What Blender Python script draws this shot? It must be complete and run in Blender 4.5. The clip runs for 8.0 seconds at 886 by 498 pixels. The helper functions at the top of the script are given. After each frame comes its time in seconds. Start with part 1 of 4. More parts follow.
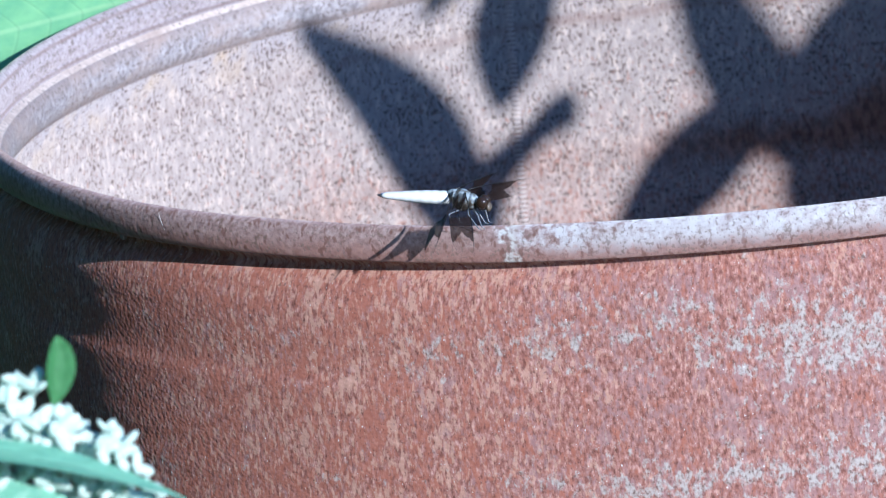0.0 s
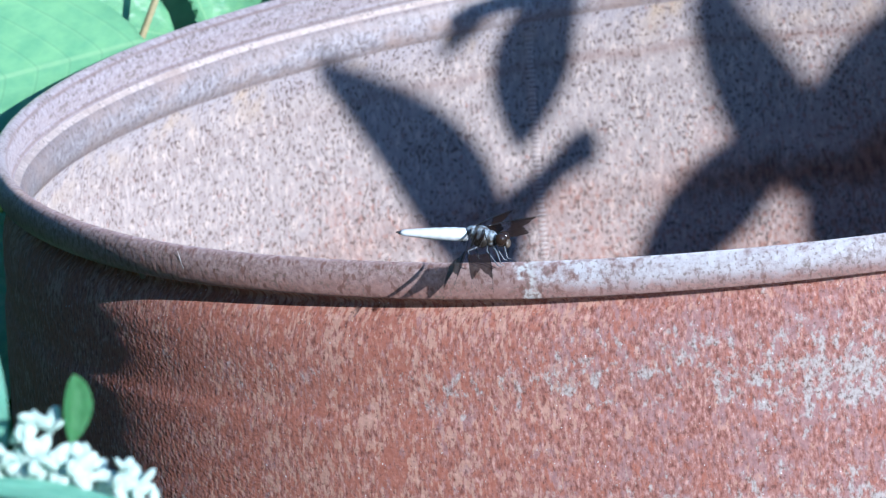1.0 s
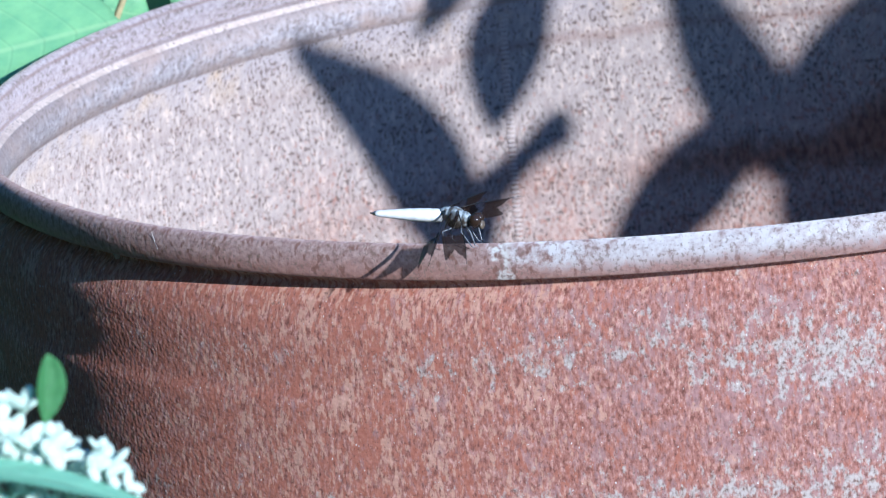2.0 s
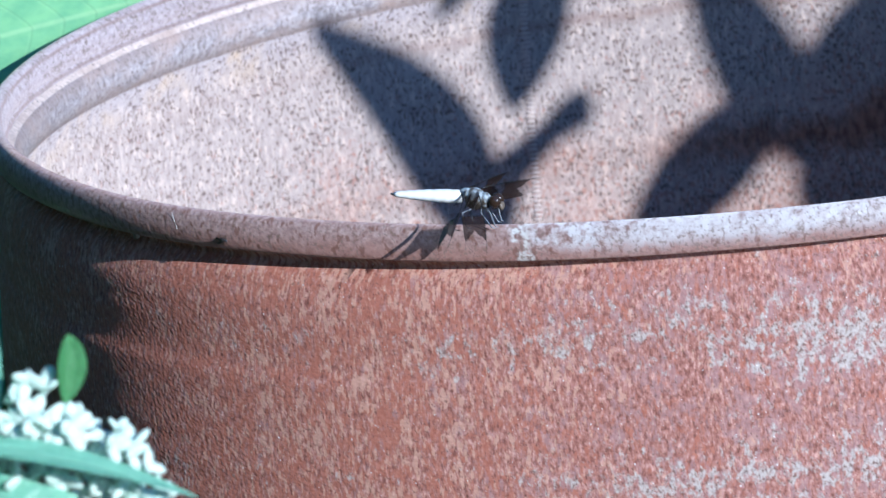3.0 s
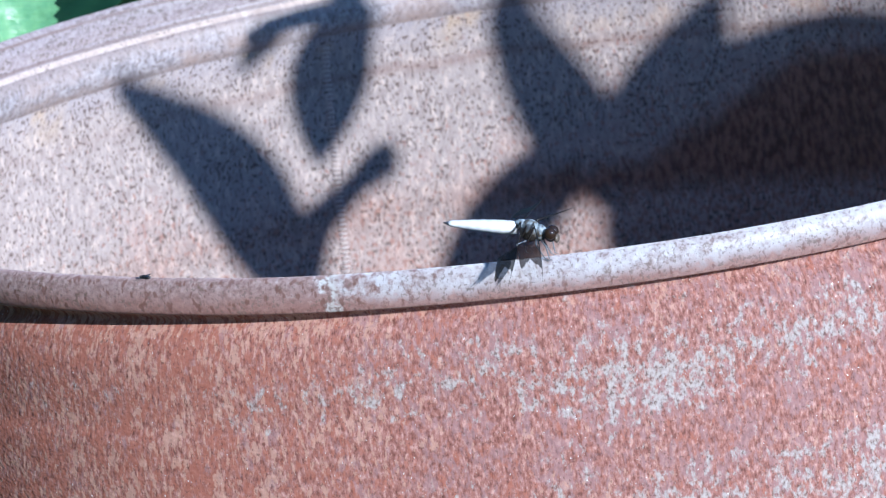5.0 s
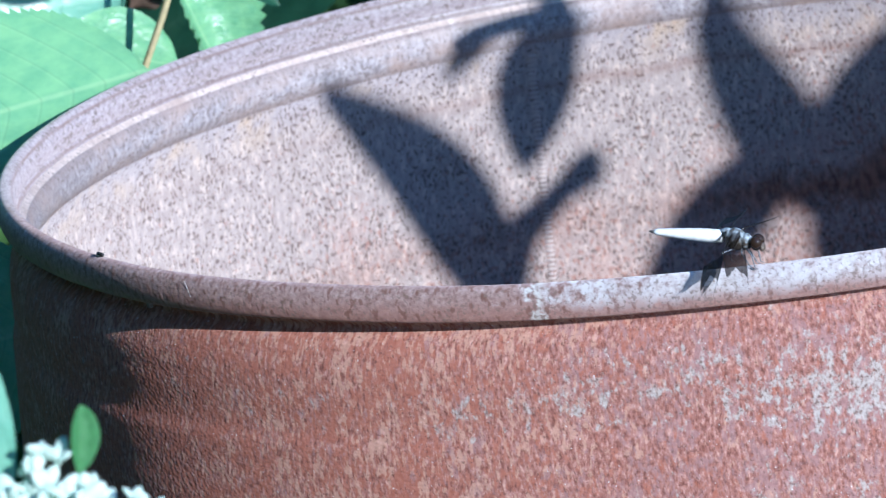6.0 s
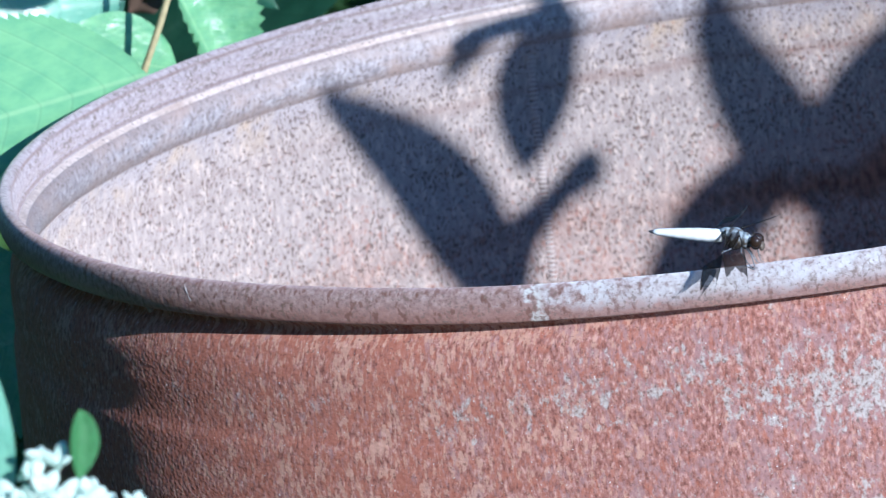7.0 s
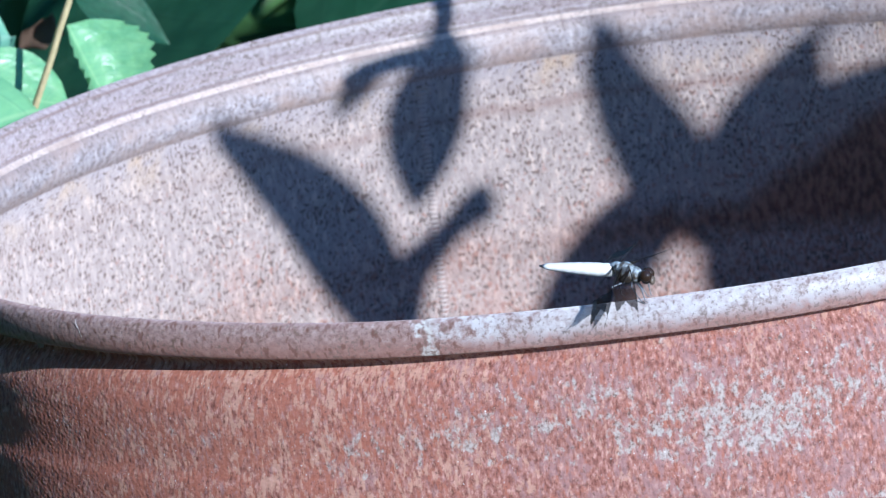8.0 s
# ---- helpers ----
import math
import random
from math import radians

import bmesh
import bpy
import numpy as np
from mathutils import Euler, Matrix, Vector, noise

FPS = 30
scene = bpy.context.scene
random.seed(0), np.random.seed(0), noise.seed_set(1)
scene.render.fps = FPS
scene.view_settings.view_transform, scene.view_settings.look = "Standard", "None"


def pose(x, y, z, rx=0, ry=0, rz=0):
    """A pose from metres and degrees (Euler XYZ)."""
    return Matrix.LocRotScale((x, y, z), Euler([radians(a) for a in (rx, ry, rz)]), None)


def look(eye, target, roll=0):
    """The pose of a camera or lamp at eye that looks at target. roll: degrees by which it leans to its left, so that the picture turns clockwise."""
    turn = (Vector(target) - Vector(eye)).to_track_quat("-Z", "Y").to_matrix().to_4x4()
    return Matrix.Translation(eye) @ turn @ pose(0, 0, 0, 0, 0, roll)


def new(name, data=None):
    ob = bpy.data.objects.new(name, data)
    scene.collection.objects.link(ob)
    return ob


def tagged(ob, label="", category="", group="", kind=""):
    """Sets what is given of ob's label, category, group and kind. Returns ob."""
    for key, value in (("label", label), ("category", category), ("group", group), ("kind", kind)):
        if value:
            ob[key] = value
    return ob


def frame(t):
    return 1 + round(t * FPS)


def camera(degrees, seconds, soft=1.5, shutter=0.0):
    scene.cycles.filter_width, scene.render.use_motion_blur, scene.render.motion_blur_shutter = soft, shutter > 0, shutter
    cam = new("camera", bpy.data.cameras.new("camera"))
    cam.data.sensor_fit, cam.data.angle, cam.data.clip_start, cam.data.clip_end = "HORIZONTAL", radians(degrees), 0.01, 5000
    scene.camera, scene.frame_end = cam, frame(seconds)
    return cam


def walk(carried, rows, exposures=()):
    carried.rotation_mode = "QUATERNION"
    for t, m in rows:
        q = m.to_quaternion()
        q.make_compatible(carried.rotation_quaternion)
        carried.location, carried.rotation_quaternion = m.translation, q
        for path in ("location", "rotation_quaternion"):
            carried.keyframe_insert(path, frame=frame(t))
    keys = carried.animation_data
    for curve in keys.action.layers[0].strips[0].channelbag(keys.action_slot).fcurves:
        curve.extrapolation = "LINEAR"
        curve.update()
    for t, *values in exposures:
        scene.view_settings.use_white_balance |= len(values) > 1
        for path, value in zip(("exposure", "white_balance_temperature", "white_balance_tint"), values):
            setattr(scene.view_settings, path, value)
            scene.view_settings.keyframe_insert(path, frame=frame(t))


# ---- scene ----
# A dragonfly on the rim of a rusty open drum, seen through a long lens from three metres.
# The drum stands on the ground at the origin; the camera looks along +y.
cam = camera(6.3936, 8.0, soft=1.1, shutter=0.35)
EYE_Y = -2.9284
cam.data.dof.use_dof, cam.data.dof.focus_distance, cam.data.dof.aperture_fstop = True, 2.79, 44.0
# seconds, x, z, yaw, pitch, roll
ROWS = [
    (0.0, -0.0099, 1.5300, 2.100, -13.845, -5.88),
    (0.5, -0.0086, 1.5292, 2.188, -13.664, -5.82),
    (1.0, -0.0065, 1.5285, 2.285, -13.534, -6.27),
    (1.5, -0.0062, 1.5276, 2.064, -13.561, -6.13),
    (2.8, -0.0074, 1.5286, 2.203, -13.864, -6.00),
    (2.9, -0.0075, 1.5287, 2.183, -13.851, -5.99),
    (3.0, -0.0076, 1.5287, 2.247, -13.817, -5.98),
    (3.1, -0.0073, 1.5282, 2.292, -13.747, -6.14),
    (3.2, -0.0069, 1.5276, 2.378, -13.639, -6.30),
    (3.3, -0.0065, 1.5270, 2.559, -13.336, -6.46),
    (3.4, -0.0061, 1.5265, 2.818, -12.958, -6.63),
    (3.5, -0.0058, 1.5259, 3.061, -12.858, -6.79),
    (3.6, -0.0050, 1.5257, 3.091, -12.927, -6.81),
    (3.7, -0.0043, 1.5255, 2.886, -12.844, -6.83),
    (3.8, -0.0035, 1.5253, 2.672, -12.795, -6.85),
    (3.9, -0.0028, 1.5250, 2.430, -12.828, -6.87),
    (4.0, -0.0020, 1.5248, 2.136, -12.971, -6.89),
    (4.1, -0.0023, 1.5250, 1.807, -13.273, -6.92),
    (4.2, -0.0025, 1.5251, 1.531, -13.480, -6.95),
    (5.3, -0.0051, 1.5265, 0.832, -13.563, -7.29),
    (5.4, -0.0053, 1.5266, 1.018, -13.538, -7.33),
    (5.5, -0.0055, 1.5267, 1.226, -13.510, -7.36),
    (5.6, -0.0052, 1.5269, 1.571, -13.474, -7.38),
    (5.7, -0.0048, 1.5271, 1.894, -13.430, -7.40),
    (6.0, -0.0038, 1.5276, 2.367, -13.343, -7.47),
    (6.5, -0.0038, 1.5285, 2.562, -13.290, -7.62),
    (7.0, -0.0017, 1.5273, 2.407, -13.324, -7.96),
    (7.5, -0.0006, 1.5277, 1.940, -13.255, -7.94),
    (8.0, -0.0000, 1.5264, 1.603, -13.165, -7.88),
]
walk(cam, [(t, pose(x, EYE_Y, z, 90 + pitch, 0, yaw) @ pose(0, 0, 0, 0, 0, roll)) for t, x, z, yaw, pitch, roll in ROWS],
     exposures=[(0.0, 0.12, 5430, 8), (8.0, 0.12, 5430, 8)])

# ---- light: a low sun behind the camera's right shoulder, blue sky ----
SUN_AZ, SUN_EL = radians(36), radians(18.2)
SUN = Vector((math.sin(SUN_AZ) * math.cos(SUN_EL), -math.cos(SUN_AZ) * math.cos(SUN_EL), math.sin(SUN_EL)))
ACROSS = Vector((math.cos(SUN_AZ), math.sin(SUN_AZ), 0))
OVER = SUN.cross(ACROSS)
if OVER.z < 0:
    OVER = -OVER
sun_data = bpy.data.lights.new("sun", "SUN")
sun_data.energy, sun_data.angle, sun_data.color = 6.0, radians(0.53), (1.0, 0.95, 0.88)
sun = new("sun", sun_data)
sun.matrix_world = look((4, -6, 5), Vector((4, -6, 5)) - SUN)
world = bpy.data.worlds.new("sky")
scene.world = world
world.use_nodes = True
wn = world.node_tree.nodes
sky = wn.new("ShaderNodeTexSky")
sky.sky_type, sky.sun_disc = "NISHITA", False
sky.ozone_density, sky.dust_density = 7.5, 0.2
sky.sun_elevation, sky.sun_rotation = SUN_EL, radians(180) - SUN_AZ
world.node_tree.links.new(sky.outputs[0], wn["Background"].inputs[0])
wn["Background"].inputs[1].default_value = 0.185

# ---- material helpers ----


class Nodes:
    """Short hand for building a node material."""

    def __init__(self, name):
        self.mat = bpy.data.materials.new(name)
        self.mat.use_nodes = True
        self.tree = self.mat.node_tree
        self.bsdf = self.tree.nodes["Principled BSDF"]
        self.out = self.tree.nodes["Material Output"]

    def add(self, kind, **values):
        node = self.tree.nodes.new(kind)
        for key, value in values.items():
            setattr(node, key, value)
        return node

    def link(self, a, b):
        self.tree.links.new(a, b)

    def uv(self, sx=1, sy=1, sz=1, shift=0.0):
        m = self.add("ShaderNodeMapping")
        m.inputs["Location"].default_value = (shift, shift * 0.7, shift * 1.3)
        m.inputs["Scale"].default_value = (sx, sy, sz)
        self.link(self.add("ShaderNodeUVMap").outputs[0], m.inputs[0])
        return m.outputs[0]

    def obj(self, sx=1, sy=1, sz=1):
        m = self.add("ShaderNodeMapping")
        m.inputs["Scale"].default_value = (sx, sy, sz)
        self.link(self.add("ShaderNodeTexCoord").outputs["Object"], m.inputs[0])
        return m.outputs[0]

    def noise(self, vector, scale, detail=3, rough=0.55):
        n = self.add("ShaderNodeTexNoise")
        n.inputs["Scale"].default_value, n.inputs["Detail"].default_value, n.inputs["Roughness"].default_value = scale, detail, rough
        self.link(vector, n.inputs["Vector"])
        return n.outputs[0]

    def ramp(self, fac, *stops):
        r = self.add("ShaderNodeValToRGB")
        e = r.color_ramp.elements
        while len(e) < len(stops):
            e.new(0.5)
        for el, (pos, col) in zip(e, stops):
            el.position = pos
            el.color = (*col, 1) if isinstance(col, tuple) else (col, col, col, 1)
        self.link(fac, r.inputs[0])
        return r.outputs[0]

    def mix(self, fac, a, b, blend="MIX"):
        m = self.add("ShaderNodeMix", data_type="RGBA", blend_type=blend)
        for sock, value in ((m.inputs[0], fac), (m.inputs[6], a), (m.inputs[7], b)):
            if isinstance(value, (int, float)):
                sock.default_value = value
            elif isinstance(value, tuple):
                sock.default_value = (*value, 1)
            else:
                self.link(value, sock)
        return m.outputs[2]

    def math(self, op, a, b=0.0):
        m = self.add("ShaderNodeMath", operation=op)
        for sock, value in zip(m.inputs, (a, b)):
            if isinstance(value, (int, float)):
                sock.default_value = value
            else:
                self.link(value, sock)
        return m.outputs[0]

    def xy(self, vector):
        s = self.add("ShaderNodeSeparateXYZ")
        self.link(vector, s.inputs[0])
        return s.outputs

    def bump(self, height, strength, distance):
        b = self.add("ShaderNodeBump")
        b.inputs["Strength"].default_value, b.inputs["Distance"].default_value = strength, distance
        self.link(height, b.inputs["Height"])
        self.link(b.outputs[0], self.bsdf.inputs["Normal"])

    def set(self, **values):
        for key, value in values.items():
            sock = self.bsdf.inputs[key.replace("_", " ")]
            if isinstance(value, (int, float)):
                sock.default_value = value
            elif isinstance(value, tuple):
                sock.default_value = (*value, 1)
            else:
                self.link(value, sock)
        return self.mat


def rust_outside():
    n = Nodes("rust_outside")
    tone = n.noise(n.uv(1, 0.45, 1), 700, 3, 0.62)
    red = n.noise(n.uv(1, 0.42, 1, 3.1), 560, 3, 0.62)
    straw = n.noise(n.uv(1, 0.40, 1, 7.7), 520, 3, 0.62)
    mauve = n.noise(n.uv(1, 0.42, 1, 12.3), 470, 3, 0.62)
    cloud = n.noise(n.uv(1, 0.5, 1), 75, 4, 0.6)
    other = n.noise(n.uv(1, 0.6, 1, 21.0), 95, 4, 0.62)
    broad = n.noise(n.uv(1, 0.7, 1), 13, 3, 0.6)
    speck = n.noise(n.uv(1, 0.7, 1, 5.0), 850, 2, 0.5)
    u, v, _ = n.xy(n.uv())
    height = n.xy(n.obj())[2]
    base = n.ramp(tone, (0.31, (0.15, 0.060, 0.047)), (0.45, (0.29, 0.125, 0.100)), (0.56, (0.385, 0.190, 0.160)), (0.68, (0.56, 0.335, 0.29)))
    drift = n.math("MULTIPLY", n.math("SUBTRACT", cloud, 0.5), 0.55)
    side = n.math("MINIMUM", n.math("MAXIMUM", n.math("MULTIPLY", n.math("ADD", u, 0.075), 1.4), -0.09), 0.05)
    shift = n.math("MULTIPLY", n.math("SUBTRACT", other, 0.5), 0.7)
    base = n.mix(n.ramp(n.math("SUBTRACT", n.math("ADD", red, drift), n.math("MULTIPLY", side, 1.0)), (0.51, 0.0), (0.64, 0.7)), base, (0.39, 0.142, 0.095))
    # straw-coloured flecks run down the wall and crowd under the rim
    top = n.math("MULTIPLY", n.math("MAXIMUM", n.math("ADD", height, 0.024), 0.0), 5.0)
    # a broad hump of extra straw left of the middle
    toned = n.math("MAXIMUM", n.math("SUBTRACT", 0.04, n.math("ABSOLUTE", n.math("MULTIPLY", n.math("ADD", u, 0.145), 0.4))), 0.0)
    base = n.mix(n.ramp(n.math("ADD", n.math("SUBTRACT", n.math("SUBTRACT", straw, drift), n.math("MULTIPLY", n.math("MAXIMUM", side, -0.01), 0.9)), n.math("ADD", top, toned)), (0.56, 0.0), (0.66, 0.65)), base, (0.56, 0.345, 0.265))
    base = n.mix(n.ramp(n.math("ADD", n.math("ADD", mauve, shift), n.math("MULTIPLY", side, 1.1)), (0.52, 0.0), (0.65, 0.55)), base, (0.34, 0.215, 0.22))
    # pale worn zinc in lacy patches, denser towards the sunny side and in level bands
    band = n.math("MULTIPLY", n.math("COSINE", n.math("MULTIPLY", n.math("ADD", n.math("ADD", height, 0.035), n.math("MULTIPLY", n.math("SUBTRACT", broad, 0.5), 0.03)), 125.0)), 0.075)
    band = n.math("ADD", band, n.math("MULTIPLY", n.math("COSINE", n.math("MULTIPLY", n.math("ADD", height, n.math("MULTIPLY", broad, 0.02)), 500.0)), 0.02))
    grit = n.noise(n.uv(1, 0.6, 1, 9.0), 330, 5, 0.66)
    patch = n.math("ADD", n.math("ADD", grit, n.math("MULTIPLY", shift, 0.65)), n.math("ADD", n.math("ADD", side, band), n.math("MULTIPLY", n.math("SUBTRACT", broad, 0.5), 0.25)))
    base = n.mix(n.ramp(patch, (0.59, 0.0), (0.70, 0.78)), base, n.mix(n.ramp(speck, (0.34, 0.0), (0.56, 1.0)), (0.26, 0.225, 0.205), (0.51, 0.48, 0.455)))
    base = n.mix(n.ramp(speck, (0.33, 0.55), (0.39, 0.0)), base, (0.12, 0.06, 0.05))
    # white specks: sun sparkle on the grains, put into the colour
    base = n.mix(n.ramp(speck, (0.71, 0.0), (0.75, 0.9)), base, (0.75, 0.73, 0.73))
    grain = n.add("ShaderNodeTexVoronoi", feature="SMOOTH_F1")
    n.link(n.uv(0.75, 1.0, 1, 2.0), grain.inputs["Vector"])
    grain.inputs["Scale"].default_value, grain.inputs["Smoothness"].default_value = 820, 0.6
    lumps = n.math("SUBTRACT", n.math("MULTIPLY", speck, 0.5), grain.outputs["Distance"])
    n.bump(lumps, 0.5, 0.00035)
    return n.set(Base_Color=base, Roughness=n.ramp(speck, (0.60, 0.75), (0.72, 0.25)), Specular_IOR_Level=0.25, Diffuse_Roughness=0.6)


def rust_inside():
    n = Nodes("rust_inside")
    pits = n.noise(n.uv(1, 0.5, 1), 900, 1.5, 0.45)
    rusty = n.noise(n.uv(1, 0.42, 1, 4.3), 700, 1.5, 0.45)
    streak = n.noise(n.uv(1, 0.42, 1, 8.8), 420, 3, 0.6)
    broad = n.noise(n.uv(1, 0.8, 1), 26, 3, 0.6)
    cloud = n.noise(n.uv(1, 0.6, 1), 90, 3, 0.6)
    base = n.ramp(streak, (0.36, (0.365, 0.30, 0.285)), (0.48, (0.42, 0.355, 0.34)), (0.56, (0.455, 0.385, 0.365)), (0.67, (0.60, 0.50, 0.455)))
    u, v, _ = n.xy(n.uv())
    # rustier lower down, lilac zinc at the top
    low = n.math("ADD", n.math("ADD", n.math("MULTIPLY", broad, 0.6), n.math("MULTIPLY", cloud, 0.5)), n.math("MINIMUM", n.math("MULTIPLY", n.math("SUBTRACT", v, 0.050), 4.0), 0.30))
    low = n.math("ADD", low, n.math("MINIMUM", n.math("MAXIMUM", n.math("MULTIPLY", n.math("ADD", u, 0.90), -1.6), -0.08), 0.16))
    base = n.mix(n.ramp(low, (0.52, 0.0), (0.82, 0.42)), base, (0.49, 0.285, 0.235))
    base = n.mix(n.ramp(n.math("ADD", v, n.math("MULTIPLY", n.math("SUBTRACT", cloud, 0.5), 0.012)), (0.002, 0.75), (0.014, 0.0)), base, (0.40, 0.36, 0.385))
    smear = n.math("MULTIPLY", n.ramp(n.math("ADD", n.math("MULTIPLY", broad, 0.6), n.math("MULTIPLY", cloud, 0.4)), (0.52, 0.0), (0.62, 0.7)), n.ramp(v, (0.002, 1.0), (0.020, 0.0)))
    base = n.mix(smear, base, (0.52, 0.38, 0.25))
    spread = n.math("MULTIPLY", n.math("SUBTRACT", cloud, 0.5), 0.35)
    base = n.mix(n.ramp(n.math("ADD", n.math("ADD", rusty, spread), n.math("MULTIPLY", n.math("SUBTRACT", low, 0.70), -0.35)), (0.38, 0.65), (0.45, 0.0)), base, (0.34, 0.15, 0.11))
    base = n.mix(n.ramp(n.math("ADD", pits, spread), (0.385, 0.9), (0.405, 0.0)), base, (0.13, 0.09, 0.08))
    # old water line: a level rust belt, widening upwards behind, with shade painted in
    height = n.math("ADD", n.xy(n.obj())[2], n.math("MULTIPLY", n.math("SUBTRACT", cloud, 0.5), 0.014))
    wide = n.math("MAXIMUM", n.math("MINIMUM", n.math("MULTIPLY", n.math("ADD", u, 0.935), -0.28), 0.022), 0.0)
    off = n.math("ABSOLUTE", n.math("ADD", height, n.math("SUBTRACT", 0.1045, wide)))
    belt = n.ramp(n.math("SUBTRACT", off, wide), (0.001, 1.0), (0.012, 0.0))
    # strongest behind, where the leaf shadow's extra darkness goes into the colour
    belt = n.math("MULTIPLY", belt, n.math("MINIMUM", n.math("MAXIMUM", n.math("MULTIPLY", n.math("ADD", u, 0.835), -14.0), 0.22), 0.9))
    base = n.mix(belt, base, n.mix(n.ramp(streak, (0.40, 0.0), (0.60, 1.0)), (0.15, 0.062, 0.038), (0.38, 0.17, 0.115)))
    # a faint rust-brown ring above it, painted for the dark line of a groove
    ring = n.ramp(n.math("ABSOLUTE", n.math("ADD", n.math("ADD", n.xy(n.obj())[2], n.math("MULTIPLY", n.math("SUBTRACT", broad, 0.5), 0.006)), 0.0445)), (0.0006, 0.4), (0.0024, 0.0))
    ring = n.math("MULTIPLY", ring, n.math("MINIMUM", n.math("MAXIMUM", n.math("MULTIPLY", n.math("ADD", u, 0.66), -7.0), 0.25), 1.0))
    base = n.mix(ring, base, (0.24, 0.13, 0.10))
    n.bump(n.math("ADD", pits, n.math("MULTIPLY", streak, 0.8)), 0.8, 0.0007)
    return n.set(Base_Color=base, Roughness=0.5, Specular_IOR_Level=0.45, Diffuse_Roughness=1.0)


def neck_metal(name, base_a, base_b, rough, metal, pit=0.40, band=0.0):
    n = Nodes(name)
    fine = n.noise(n.uv(1, 0.5, 1), 420, 3, 0.6)
    cloud = n.noise(n.uv(0.6, 1, 1), 60, 3, 0.6)
    pits = n.noise(n.uv(0.8, 0.7, 1), 800, 1.5, 0.5)
    base = n.mix(n.ramp(fine, (0.35, 0.0), (0.65, 1.0)), base_a, base_b)
    v = n.xy(n.uv())[1]
    # highlight and crease shade painted in: pale middle, dark upper and lower edges
    level = n.math("ADD", n.math("MULTIPLY", v, 50.0), n.math("MULTIPLY", n.math("SUBTRACT", cloud, 0.5), 0.4))
    toned = n.ramp(level, (0.08, band), (0.34, 0.0), (0.52, 0.0), (0.78, band))
    base = n.mix(toned, base, (0.29, 0.225, 0.21))
    base = n.mix(n.ramp(cloud, (0.46, 0.0), (0.66, 0.6)), base, (0.40, 0.29, 0.25))
    base = n.mix(n.ramp(n.math("ADD", pits, n.math("MULTIPLY", n.math("SUBTRACT", cloud, 0.5), 0.25)), (pit - 0.06, 0.7), (pit, 0.0)), base, (0.17, 0.125, 0.115))
    n.bump(n.math("ADD", fine, pits), 0.5, 0.0005)
    return n.set(Base_Color=base, Roughness=rough, Specular_IOR_Level=0.5, Metallic=metal)


